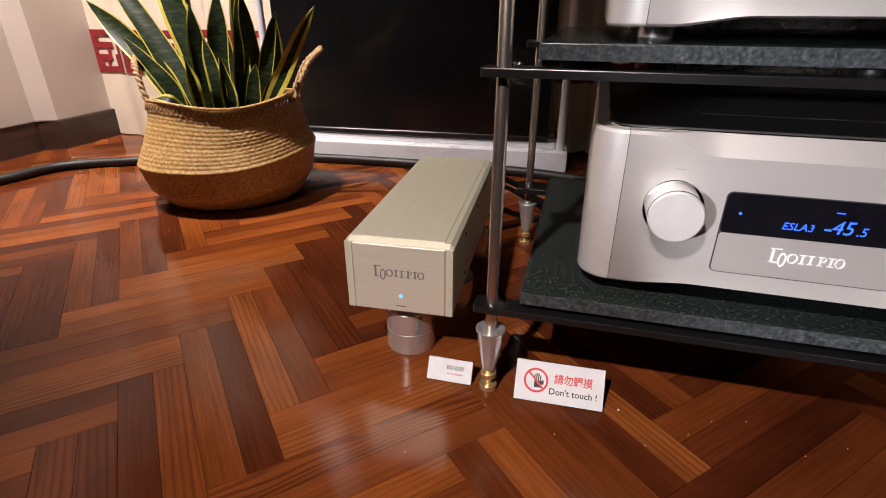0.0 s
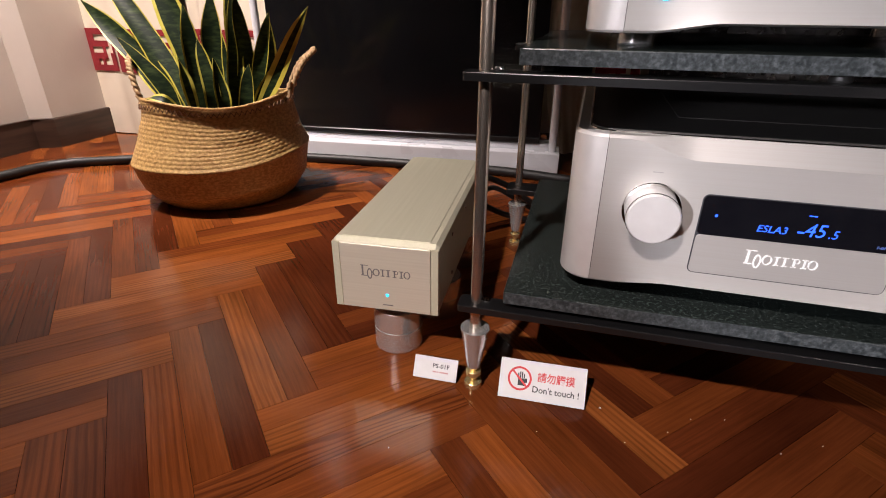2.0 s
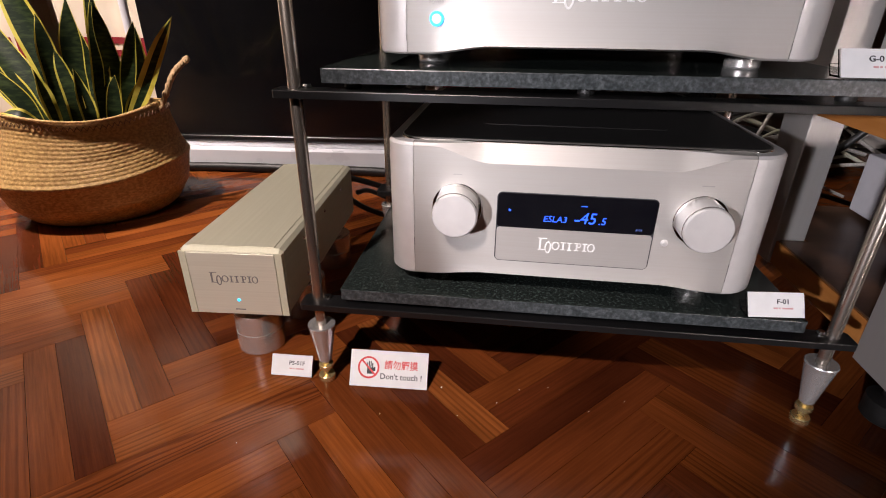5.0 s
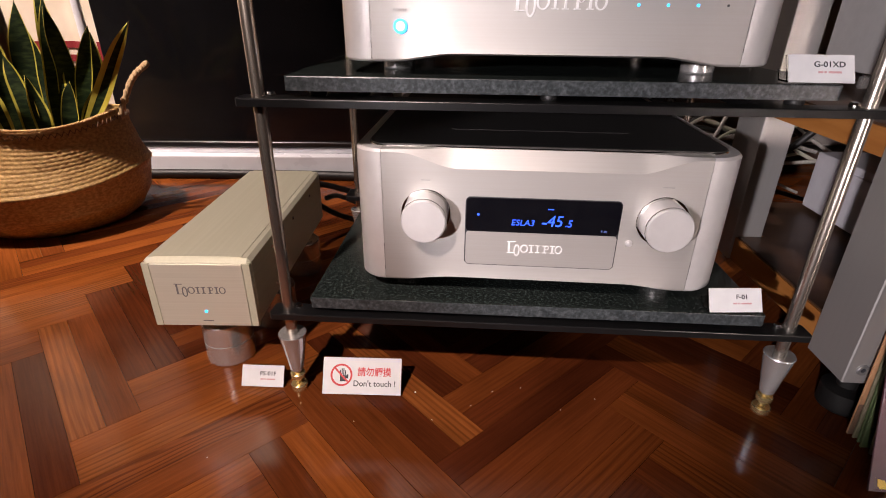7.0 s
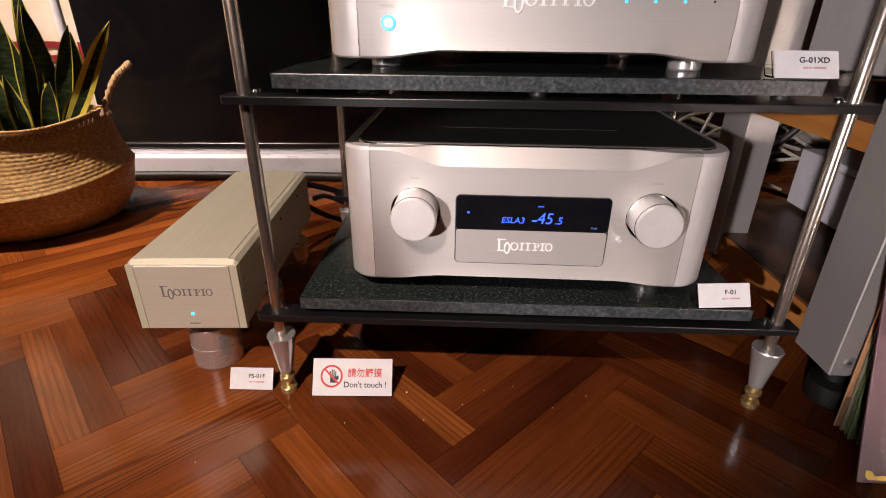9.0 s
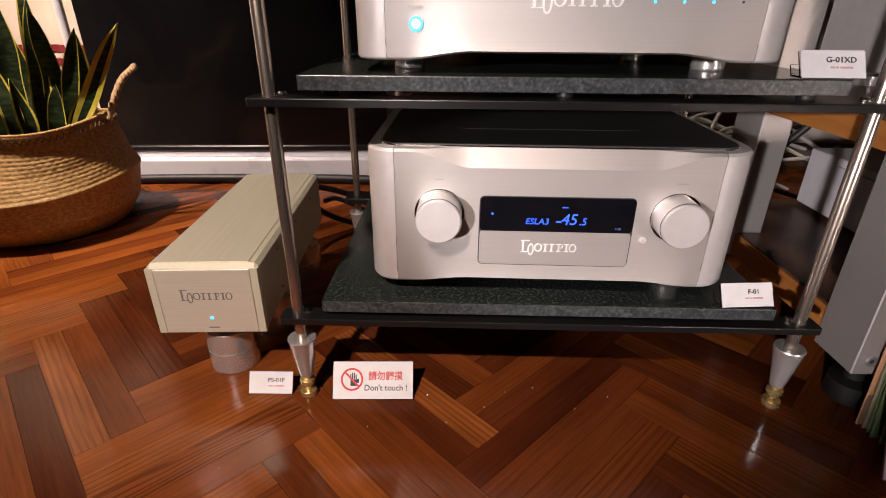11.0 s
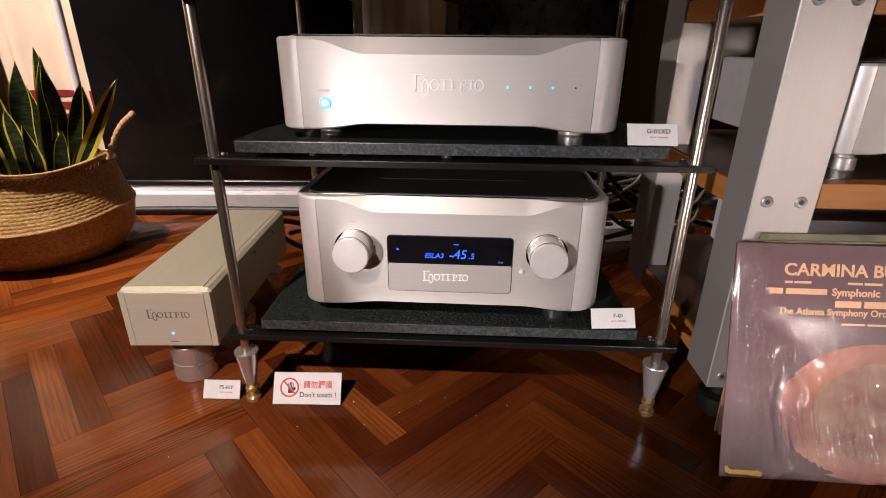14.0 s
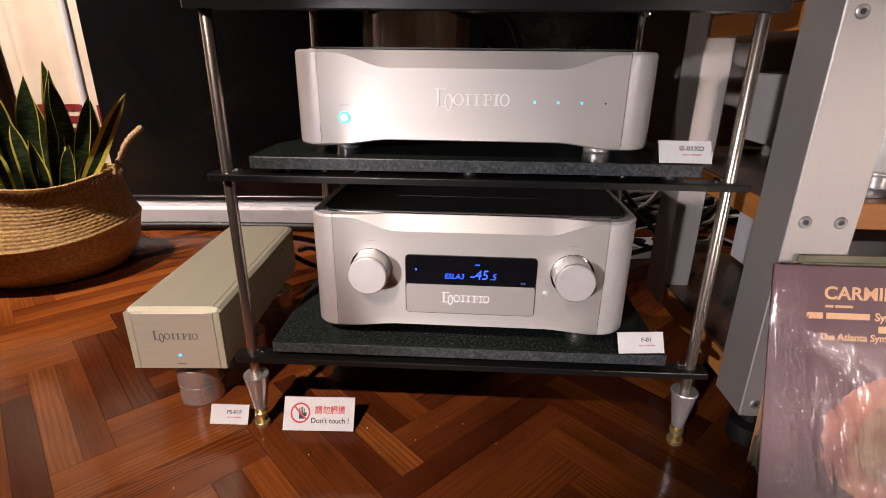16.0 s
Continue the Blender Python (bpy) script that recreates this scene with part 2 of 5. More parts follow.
SKIRT = material("dark_stained_baseboard", (0.030, 0.018, 0.013), 0.35, 0.0, (0.055, 0.032, 0.022), 60, (0.1, 0.1, 1), 0.08, 90)
CLOTH = material("cream_cloth", (0.66, 0.57, 0.44), 0.85, 0.0, (0.74, 0.66, 0.53), 6, bump=0.25, bump_scale=700)
CLOTH_RED = material("red_cloth_band", (0.20, 0.008, 0.012), 0.85, 0.0, (0.26, 0.014, 0.018), 40, bump=0.25, bump_scale=700)
STRAW = material("seagrass_weave", (0.37, 0.210, 0.066), 0.55, 0.0, (0.64, 0.415, 0.155), 130, (1, 1, 1.6), 0.45, 420)
STRAW_PALE = material("pale_rope", (0.38, 0.24, 0.115), 0.7, 0.0, (0.56, 0.38, 0.20), 160, bump=0.5, bump_scale=400)
STITCH = material("brown_stitching", (0.10, 0.045, 0.018), 0.7, 0.0, (0.16, 0.075, 0.03), 120, bump=0.4)
SOIL = material("dark_soil", (0.018, 0.012, 0.008), 0.95, 0.0, (0.045, 0.03, 0.02), 70, bump=1.0, bump_scale=120)
LEAF = material("dark_green_leaf", (0.0065, 0.016, 0.005), 0.5, 0.0, (0.034, 0.056, 0.015), 44, (1, 1, 3.2), 0.12, 60, 0.05, spread=(0.45, 0.70))
LEAF_EDGE = material("yellow_leaf_margin", (0.46, 0.38, 0.035), 0.45, 0.0, (0.60, 0.53, 0.09), 40, bump=0.1)
SHELF_EDGE = material("orange_wood", (0.34, 0.125, 0.028), 0.42, 0.0, (0.43, 0.175, 0.045), 40, (0.15, 0.15, 1.5), 0.05, 60)
# tops are coloured darker than the orange edges
SHELF_TOP = material("darker_shelf_top", (0.055, 0.026, 0.014), 0.38, 0.0, (0.085, 0.042, 0.022), 30, (0.2, 1, 1), 0.05, 60)
LEAF.node_tree.nodes["Principled BSDF"].inputs["Specular IOR Level"].default_value = 0.22
CARD = material("brown_card", (0.40, 0.20, 0.095), 0.65, 0.0, (0.47, 0.25, 0.125), 20, bump=0.05)
CARD_DARK = material("dark_brown_card", (0.15, 0.085, 0.055), 0.6, 0.0, (0.19, 0.11, 0.07), 20)
GREEN_CARD = material("green_card", (0.05, 0.085, 0.035), 0.5, 0.0, (0.10, 0.13, 0.05), 14)
SLEEVE = material("mauve_printed_sleeve", (0.058, 0.015, 0.024), 0.45, 0.0, (0.085, 0.030, 0.040), 9)
SLEEVE_ART = material("rust_red_print", (0.20, 0.045, 0.040), 0.45, 0.0, (0.40, 0.15, 0.09), 16)
SLEEVE_ART_IN = material("cream_print", (0.38, 0.25, 0.15), 0.45, 0.0, (0.24, 0.08, 0.055), 22)
GOLD_PRINT = material("orange_gold_print", (0.56, 0.30, 0.15), 0.45, 0.0, (0.62, 0.36, 0.19), 60)
YELLOW = material("yellow_label", (0.72, 0.44, 0.02), 0.45, 0.0, (0.78, 0.50, 0.04), 80)
LIGHT_CARD = material("cream_sleeve_edge", (0.20, 0.175, 0.11), 0.6, 0.0, (0.11, 0.11, 0.06), 30)
GREY_BOX = material("pale_grey_painted_metal", (0.52, 0.51, 0.54), 0.4, 0.0, (0.58, 0.57, 0.60), 30)
CLEAR_CABLE = material("braided_grey_cable", (0.36, 0.34, 0.31), 0.35, 0.3, (0.55, 0.52, 0.48), 200, bump=0.3)
PALE_CABLE = material("pale_cable", (0.42, 0.43, 0.32), 0.4, 0.0, (0.56, 0.56, 0.46), 60)
SPILL = material("lamp_glow", (1.0, 0.90, 0.78), emission=3.5)


def clear_material(name, rough, bump, scale, stretch):
    m = bpy.data.materials.new(name)
    m.use_nodes = True
    nt = m.node_tree
    p = nt.nodes["Principled BSDF"]
    p.inputs["Base Color"].default_value = (1, 1, 1, 1)
    p.inputs["Roughness"].default_value = rough
    p.inputs["IOR"].default_value = 1.45
    p.inputs["Transmission Weight"].default_value = 1.0
    if bump:
        tc, mp, n, b = (nt.nodes.new(k) for k in ("ShaderNodeTexCoord", "ShaderNodeMapping", "ShaderNodeTexNoise", "ShaderNodeBump"))
        mp.inputs["Scale"].default_value = stretch
        n.inputs["Scale"].default_value, n.inputs["Detail"].default_value, n.inputs["Distortion"].default_value = scale, 4, 1.2
        b.inputs["Strength"].default_value, b.inputs["Distance"].default_value = bump, 0.004
        nt.links.new(tc.outputs["Object"], mp.inputs[0])
        nt.links.new(mp.outputs[0], n.inputs[0])
        nt.links.new(n.outputs[0], b.inputs["Height"])
        nt.links.new(b.outputs[0], p.inputs["Normal"])
    return m


ACRYLIC = clear_material("clear_acrylic", 0.03, 0, 1, (1, 1, 1))
PLASTIC_FILM = clear_material("crinkled_plastic_film", 0.11, 0.04, 160, (2.2, 1, 0.6))


# ---------------------------------------------------------------- mesh helpers
def ease(t):
    t = min(1, max(0, t))
    return t * t * (3 - 2 * t)


def link_mesh(name, bm, mats, parent=None, smooth=None):
    me = bpy.data.meshes.new(name)
    bmesh.ops.recalc_face_normals(bm, faces=bm.faces)
    bm.to_mesh(me)
    bm.free()
    for m in (mats if isinstance(mats, (list, tuple)) else [mats]):
        me.materials.append(m)
    if smooth is not None:
        for f in me.polygons:
            f.use_smooth = True
        me.set_sharp_from_angle(angle=radians(smooth))
    ob = new(name, me)
    if parent:
        ob.parent = parent
    return ob


def part(name, bm, mat, parent, label="", smooth=20):
    ob = link_mesh(name, bm, mat, parent, smooth)
    return tagged(ob, label) if label else ob


def thing(name, m, label, category, group="", kind=""):
    ob = new(name)
    ob.empty_display_size = 0.05
    ob.matrix_world = m
    return tagged(ob, label, category, group, kind)


def box(x0, x1, y0, y1, z0, z1, bevel=0.0, segments=1, bm=None):
    bm = bm or bmesh.new()
    made = bmesh.ops.create_cube(bm, size=1.0)["verts"]
    for v in made:
        v.co = Vector(((x0 + x1) / 2 + v.co.x * (x1 - x0), (y0 + y1) / 2 + v.co.y * (y1 - y0), (z0 + z1) / 2 + v.co.z * (z1 - z0)))
    if bevel:
        edges = list({e for v in made for e in v.link_edges})
        bmesh.ops.bevel(bm, geom=edges, offset=bevel, segments=segments, affect="EDGES", profile=0.5)
    return bm


def lathe(profile, n=32, bm=None, at=(0, 0, 0)):
    """A turned body from (radius, height) pairs; closed where the radius is 0."""
    bm = bm or bmesh.new()
    rings = []
    for r, z in profile:
        if r <= 0:
            rings.append([bm.verts.new((at[0], at[1], at[2] + z))])
        else:
            rings.append([bm.verts.new((at[0] + r * math.cos(2 * math.pi * k / n), at[1] + r * math.sin(2 * math.pi * k / n), at[2] + z)) for k in range(n)])
    for a, b in zip(rings, rings[1:]):
        for k in range(n):
            q = [a[k % len(a)], a[(k + 1) % len(a)], b[(k + 1) % len(b)], b[k % len(b)]]
            q = list(dict.fromkeys(q))
            if len(q) > 2:
                bm.faces.new(q)
    return bm


def tilt(bm, m):
    bmesh.ops.transform(bm, matrix=m, verts=bm.verts)
    return bm


def prism(points, z0, z1, bevel=0.0, bm=None):
    """An upright slab with the outline given in x and y."""
    bm = bm or bmesh.new()
    lo = [bm.verts.new((x, y, z0)) for x, y in points]
    hi = [bm.verts.new((x, y, z1)) for x, y in points]
    bm.faces.new(lo[::-1])
    top = bm.faces.new(hi)
    for k in range(len(points)):
        bm.faces.new((lo[k], lo[(k + 1) % len(lo)], hi[(k + 1) % len(lo)], hi[k]))
    if bevel:
        bmesh.ops.bevel(bm, geom=list(top.edges), offset=bevel, segments=2, affect="EDGES", profile=0.5)
    return bm


def rounded(x0, x1, y0, y1, r, n=6):
    pts = []
    for cx, cy, a in ((x1 - r, y1 - r, 0), (x0 + r, y1 - r, 90), (x0 + r, y0 + r, 180), (x1 - r, y0 + r, 270)):
        for k in range(n + 1):
            t = radians(a + 90 * k / n)
            pts.append((cx + r * math.cos(t), cy + r * math.sin(t)))
    return pts


def smooth_path(points, per=8):
    pts = [Vector(p) for p in points]
    pts = [2 * pts[0] - pts[1]] + pts + [2 * pts[-1] - pts[-2]]
    out = []
    for a, b, c, d in zip(pts, pts[1:], pts[2:], pts[3:]):
        for k in range(per):
            t = k / per
            out.append(0.5 * (2 * b + (c - a) * t + (2 * a - 5 * b + 4 * c - d) * t * t + (3 * b - a - 3 * c + d) * t ** 3))
    return out + [pts[-2]]


def tube(points, r, n=8, per=8, bm=None, raw=False):
    bm = bm or bmesh.new()
    path = [Vector(p) for p in points] if raw else smooth_path(points, per)
    rings, up = [], Vector((0.13, 0.21, 0.97))
    for k, p in enumerate(path):
        d = (path[min(k + 1, len(path) - 1)] - path[max(k - 1, 0)]).normalized()
        side = d.cross(up)
        side = side.normalized() if side.length > 1e-4 else Vector((1, 0, 0))
        up = side.cross(d)
        rr = r(k / (len(path) - 1)) if callable(r) else r
        rings.append([bm.verts.new(p + rr * (math.cos(2 * math.pi * j / n) * side + math.sin(2 * math.pi * j / n) * up)) for j in range(n)])
    for a, b in zip(rings, rings[1:]):
        for j in range(n):
            bm.faces.new((a[j], a[(j + 1) % n], b[(j + 1) % n], b[j]))
    bm.faces.new(rings[0][::-1])
    bm.faces.new(rings[-1])
    return bm


def words(text, size, m, mat, parent, name="lettering", align="LEFT", squeeze=1.0, slant=0.0, thick=0.0, depth=0.0002):
    """Flat lettering in the x-z plane of m, read from the side of negative y."""
    cu = bpy.data.curves.new(name, "FONT")
    cu.body, cu.size, cu.align_x, cu.extrude, cu.shear, cu.offset, cu.resolution_u = text, size, align, depth, slant, thick, 3
    tmp = bpy.data.objects.new(name, cu)
    scene.collection.objects.link(tmp)
    bpy.context.view_layer.update()
    me = bpy.data.meshes.new_from_object(tmp.evaluated_get(bpy.context.evaluated_depsgraph_get()))
    bpy.data.objects.remove(tmp)
    me.transform(m @ pose(0, 0, 0, 90, 0, 0) @ Matrix.Diagonal((squeeze, 1, 1, 1)))
    me.materials.clear()
    me.materials.append(mat)
    ob = new(name, me)
    ob.parent = parent
    return ob


def bars(spans, m, mat, parent, name="print", depth=0.0002):
    """Printed bars (x0, x1, z0, z1) on the x-z plane of m."""
    bm = bmesh.new()
    for x0, x1, z0, z1 in spans:
        box(x0, x1, -depth, depth, z0, z1, bm=bm)
    return part(name, tilt(bm, m), mat, parent, smooth=None)


def emblem(width, m, mat, parent, depth=0.0004):
    """A maker's mark as a row of plain uprights and rings."""
    bm = bmesh.new()
    u = width / 10.0

    def upright(x, z0, z1, w):
        box(x - w / 2, x + w / 2, -depth, depth, z0, z1, bm=bm)

    def foot(x, z, w):
        box(x - w / 2, x + w / 2, -depth, depth, z - 0.06 * u, z + 0.06 * u, bm=bm)

    def ring(x, z, rx, rz, w):
        n = 20
        rows = []
        for k in range(n):
            c, s = math.cos(2 * math.pi * k / n), math.sin(2 * math.pi * k / n)
            rows.append([bm.verts.new((x + q * rx * c, y, z + q2 * rz * s)) for q, q2, y in ((1, 1, -depth), (1 - w, 1 - w * 0.5, -depth), (1 - w, 1 - w * 0.5, depth), (1, 1, depth))])
        for k in range(n):
            a, b = rows[k], rows[(k + 1) % n]
            for j in range(4):
                bm.faces.new((a[j], a[(j + 1) % 4], b[(j + 1) % 4], b[j]))
    # tall first upright with feet, a hanging ring, then the low row
    upright(0.55 * u, -0.2 * u, 2.1 * u, 0.34 * u)
    foot(0.9 * u, 2.05 * u, 1.5 * u)
    foot(0.9 * u, -0.15 * u, 1.4 * u)
    ring(1.95 * u, 0.35 * u, 0.55 * u, 1.15 * u, 0.4)
    ring(3.25 * u, 0.72 * u, 0.72 * u, 0.78 * u, 0.34)
    for x in (4.55, 5.65, 6.9, 8.25):
        upright(x * u, 0, 1.45 * u, 0.27 * u)
        foot(x * u, 0.05 * u, 0.75 * u)
        foot(x * u, 1.4 * u, 0.85 * u)
    ring(7.25 * u, 1.05 * u, 0.38 * u, 0.38 * u, 0.4)
    ring(9.35 * u, 0.72 * u, 0.66 * u, 0.78 * u, 0.34)
    return part("maker_mark", tilt(bm, m), mat, parent, smooth=None)


# ---------------------------------------------------------------- the room
STRUCT = dict(kind="structure")
X0, X1, Y0, Y1 = -1.70, 2.60, -3.2, 1.55


def wall(name, x0, x1, y0, y1, mat=None):
    return tagged(link_mesh(name, box(x0, x1, y0, y1, 0, CEILING), mat or PLASTER), "unseen wall, browned to cut bounce light" if mat else "plain beige plastered wall", "wall", **STRUCT)


wall("wall_north", X0 - 0.3, X1 + 0.15, Y1, Y1 + 0.15)
wall("wall_south", X0 - 0.3, X1 + 0.15, Y0 - 0.15, Y0, WALL_DARK)
wall("wall_east", X1, X1 + 0.15, Y0, Y1, WALL_DARK)
wall("wall_west", X0 - 0.17, X0 - 0.02, Y0, 0.80)
pier = link_mesh("wall_west_pier", prism([(X0 - 0.17, 0.80), (-1.715, 0.80), (-1.655, 0.832), (-1.672, Y1), (X0 - 0.17, Y1)], 0, CEILING), PLASTER)
tagged(pier, "beige plastered wall pier with an angled edge", "wall", **STRUCT)
tagged(link_mesh("ceiling", box(X0 - 0.3, X1 + 0.15, Y0 - 0.15, Y1 + 0.15, CEILING, CEILING + 0.12), CEIL), "unseen ceiling, toned down to cut bounce light", "ceiling", **STRUCT)
skirt = prism([(-1.715, Y0), (-1.700, Y0), (-1.700, 0.790), (-1.640, 0.822), (-1.657, Y1), (-1.674, Y1), (-1.657, 0.834), (-1.715, 0.802)], 0, 0.098, 0.004)
tagged(link_mesh("baseboard", skirt, SKIRT), "dark-stained wooden baseboard along the wall", "baseboard", **STRUCT)
tagged(link_mesh("floor", box(X0 - 0.3, X1 + 0.15, Y0 - 0.15, Y1 + 0.15, -0.12, -0.0085), SKIRT), "dark bed under the herringbone parquet", "floor", **STRUCT)
floor_ob = bpy.data.objects["floor"]

# fixtures are added out of view; the two wall spots are made up
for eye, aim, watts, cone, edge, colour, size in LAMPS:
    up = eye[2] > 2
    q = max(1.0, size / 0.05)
    lamp = thing("ceiling_spotlight" if up else "added_wall_spot", pose(eye[0], eye[1], CEILING) if up else pose(eye[0], Y0, eye[2], 90), "round white spotlight added out of view, switched on", "lamp", "spotlights")
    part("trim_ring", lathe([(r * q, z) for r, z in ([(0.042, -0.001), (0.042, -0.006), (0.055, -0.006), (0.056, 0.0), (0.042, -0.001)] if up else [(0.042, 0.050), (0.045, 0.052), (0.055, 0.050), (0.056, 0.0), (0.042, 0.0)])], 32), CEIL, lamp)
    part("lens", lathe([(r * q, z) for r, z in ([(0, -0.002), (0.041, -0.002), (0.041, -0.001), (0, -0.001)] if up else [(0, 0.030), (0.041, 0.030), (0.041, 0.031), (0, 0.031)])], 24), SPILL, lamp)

# ---------------------------------------------------------------- equipment rack
RW, RY, PR = 0.627, 0.459, 0.0072
rack = thing("equipment_rack", pose(0, 0, 0), "steel post hi-fi rack with thin black shelves and brass-tipped cone feet", "rack")


def cone_foot(x, y):
    foot = part("cone_foot", lathe([(0, 0.033), (0.0088, 0.033), (0.0092, 0.036), (0.0178, 0.0895), (0.0185, 0.0915), (0.0178, 0.093), (0.009, 0.093), (0.009, 0.0925), (0, 0.0925)], 36), STEEL, rack)
    foot.location = (x, y, 0)
    tip = part("foot_screw", lathe([(0, 0.0102), (0.0046, 0.0102), (0.0046, 0.0190), (0.0092, 0.0192), (0.0100, 0.0200), (0.0100, 0.0258), (0.0092, 0.0266), (0.0052, 0.0268), (0.0052, 0.0329), (0, 0.0329)], 32), BRASS, foot, "polished brass levelling screw", smooth=15)
    part("foot_disc", lathe([(0, 0.0003), (0.0108, 0.0003), (0.0114, 0.0010), (0.0114, 0.0080), (0.0106, 0.0089), (0.0060, 0.0090), (0, 0.0101)], 32), BRASS, foot, "polished brass floor disc", smooth=15)


for x, y in ((0, 0), (RW, 0), (-0.008, RY), (RW + 0.008, RY)):
    post = part("post", lathe([(0, 0.0927), (PR, 0.0927), (PR, 0.70), (PR * 0.8, 0.702), (0, 0.702)], 24), POST, rack, smooth=40)
    post.location = (x, y, 0)
    cone_foot(x, y)
for k, z in enumerate((0.120, 0.386, 0.584)):
    top = 0.048 if k == 2 else 0.0  # topmost shelf: front deepened and rear raised to fit the camera's view
    part("front_bar", prism(rounded(-0.021, RW + 0.021, -0.016, 0.0125, 0.005, 3), z + 0.002, z + 0.0105 + top, 0.0010), BLACK_METAL, rack, smooth=18)
    part("rear_bar", prism(rounded(-0.029, RW + 0.029, RY - 0.03, RY + 0.02, 0.006, 3), z + top, z + 0.0105 + top, 0.0012), BLACK_METAL, rack, smooth=18)
    for x in (0.062, 0.525):
        part("side_rail", prism(rounded(x, x + 0.04, 0.0127, RY - 0.0302, 0.001, 2), z + top, z + 0.0100 + top), BLACK_METAL, rack, smooth=18)
    if not top:
        for x in (0.0, RW):
            part("bar_bolt", lathe([(0, 0.0105), (0.005, 0.0105), (0.0052, 0.0125), (0.0040, 0.0150), (0, 0.0152)], 16), CHROME, rack).location = (x + (0.012 if x == 0 else -0.012), 0.004, z)
    if k:
        for x in (-0.008, RW + 0.008):
            c = part("clamp_bolt", tilt(lathe([(0, -0.004), (0.0030, -0.004), (0.0030, 0.0), (0.0058, 0.0004), (0.0064, 0.0015), (0.0064, 0.004), (0.0034, 0.0042), (0.0030, 0.0030), (0, 0.0030)], 16), pose(x + 0.004, RY - 0.010, z - 0.012 + top, 90)), CHROME, rack)

for z, front in ((0.1305, -0.009), (0.3965, -0.010)):
    slab = thing("granite_slab", pose(0, 0, z), "grey-green speckled granite slab lying on small pads on the shelf", "slab", "granite slabs")
    bm = prism(rounded(0.033, 0.590, front, 0.440, 0.003, 2), 0.0075, 0.0225, 0.0012)
    for f in bm.faces:
        f.material_index = 1 if abs(f.normal.z) < 0.5 and f.calc_area() > 1e-6 else 0
    part("stone", bm, [GRANITE, GRANITE_EDGE], slab)
    for x in (0.062, 0.31, 0.560):
        for y in (0.012, 0.41):
            pad = part("pad", lathe([(0, 0.0001), (0.009, 0.0001), (0.0095, 0.002), (0.0085, 0.0072), (0, 0.0072)], 20), RUBBER, slab)
            pad.location = (x, y, 0)


# ---------------------------------------------------------------- silver components
def shell(w, d, z0, z1, seams, parent, scoop=0.017, rise=0.007, cut=0.008):
    """Front panel with scooped top and bottom bands, and two side panels with rounded corners."""
    def strip(pts, name, mat, cap):
        bm = bmesh.new()
        rows = []
        for x, y, nx, ny, b in pts:
            zb = z0 + rise * b
            prof = [(0.024, zb + 0.0005), (0.0020, zb), (0.0003 - 0.0042 * b, zb + 0.0020), (0.0, zb + 0.0034 + scoop * b), (0.0, z1 - 0.0032 - scoop * b), (0.0028 + (cut + 0.002) * b, z1), (0.016, z1 + 0.0006), (0.0165, z1 - 0.006)]
            rows.append([bm.verts.new((x - nx * i, y - ny * i, z)) for i, z in prof])
        for a, c in zip(rows, rows[1:]):
            for j in range(len(a) - 1):
                bm.faces.new((a[j], c[j], c[j + 1], a[j + 1]))
        return part(name, bm, mat, parent, smooth=22)

    n = 72
    front = []
    for k in range(n + 1):
        x = -seams[0] + 0.0005 + (seams[0] + seams[1] - 0.0010) * k / n
        front.append((x, 0.0, 0.0, -1.0, ease((0.168 - abs(x)) / 0.068)))
    strip(front, "front_panel", SILVER, False)
    for side, seam in zip((-1, 1), seams):
        pts, r = [], w / 2 - seam
        for k in range(15):
            a = radians(90 * k / 14)
            pts.append((side * (seam + r * math.sin(a)), r - r * math.cos(a), side * math.sin(a), -math.cos(a), 0.0))
        for k in range(1, 9):
            pts.append((side * w / 2, r + (d - r) * k / 8, side * 1.0, 0.0, 0.0))
        strip(pts, "side_panel", SATIN, True)
    part("back_panel", box(-w / 2 + 0.004, w / 2 - 0.004, d - 0.004, d, z0 + 0.004, z1 - 0.002), BLACK_METAL, parent)
    part("bottom_plate", box(-w / 2 + 0.02, w / 2 - 0.02, 0.022, d - 0.006, z0 + 0.0115, z0 + 0.016), BLACK_METAL, parent)
    # dark top with a bright bead round it
    part("top_bead", prism(rounded(-w / 2 + 0.0145, w / 2 - 0.0145, 0.0145, d - 0.006, 0.026, 8), z1 - 0.006, z1 + 0.0016, 0.0012), CHROME, parent, "thin bright bead round the dark top")
    part("top_panel", prism(rounded(-w / 2 + 0.0165, w / 2 - 0.0165, 0.0165, d - 0.008, 0.0245, 8), z1 - 0.004, z1 + 0.0030, 0.001), TOP_BLACK, parent, "black satin top panel")
    part("top_inlay", prism(rounded(-w / 2 + 0.11, w / 2 - 0.11, 0.10, d - 0.06, 0.006, 4), z1 + 0.0030, z1 + 0.0033), TOP_BLACK, parent)


def chrome_foot(x, y, z0, z1, parent, r=0.021):
    f = part("foot", lathe([(0, z0), (r * 0.86, z0), (r * 0.9, z0 + 0.002), (r * 0.9, z0 + (z1 - z0) * 0.45), (r * 0.72, z0 + (z1 - z0) * 0.5), (r * 0.72, z0 + (z1 - z0) * 0.58), (r, z0 + (z1 - z0) * 0.62), (r, z1), (0, z1)], 32), STEEL, parent)
    f.location = (x, y, 0)


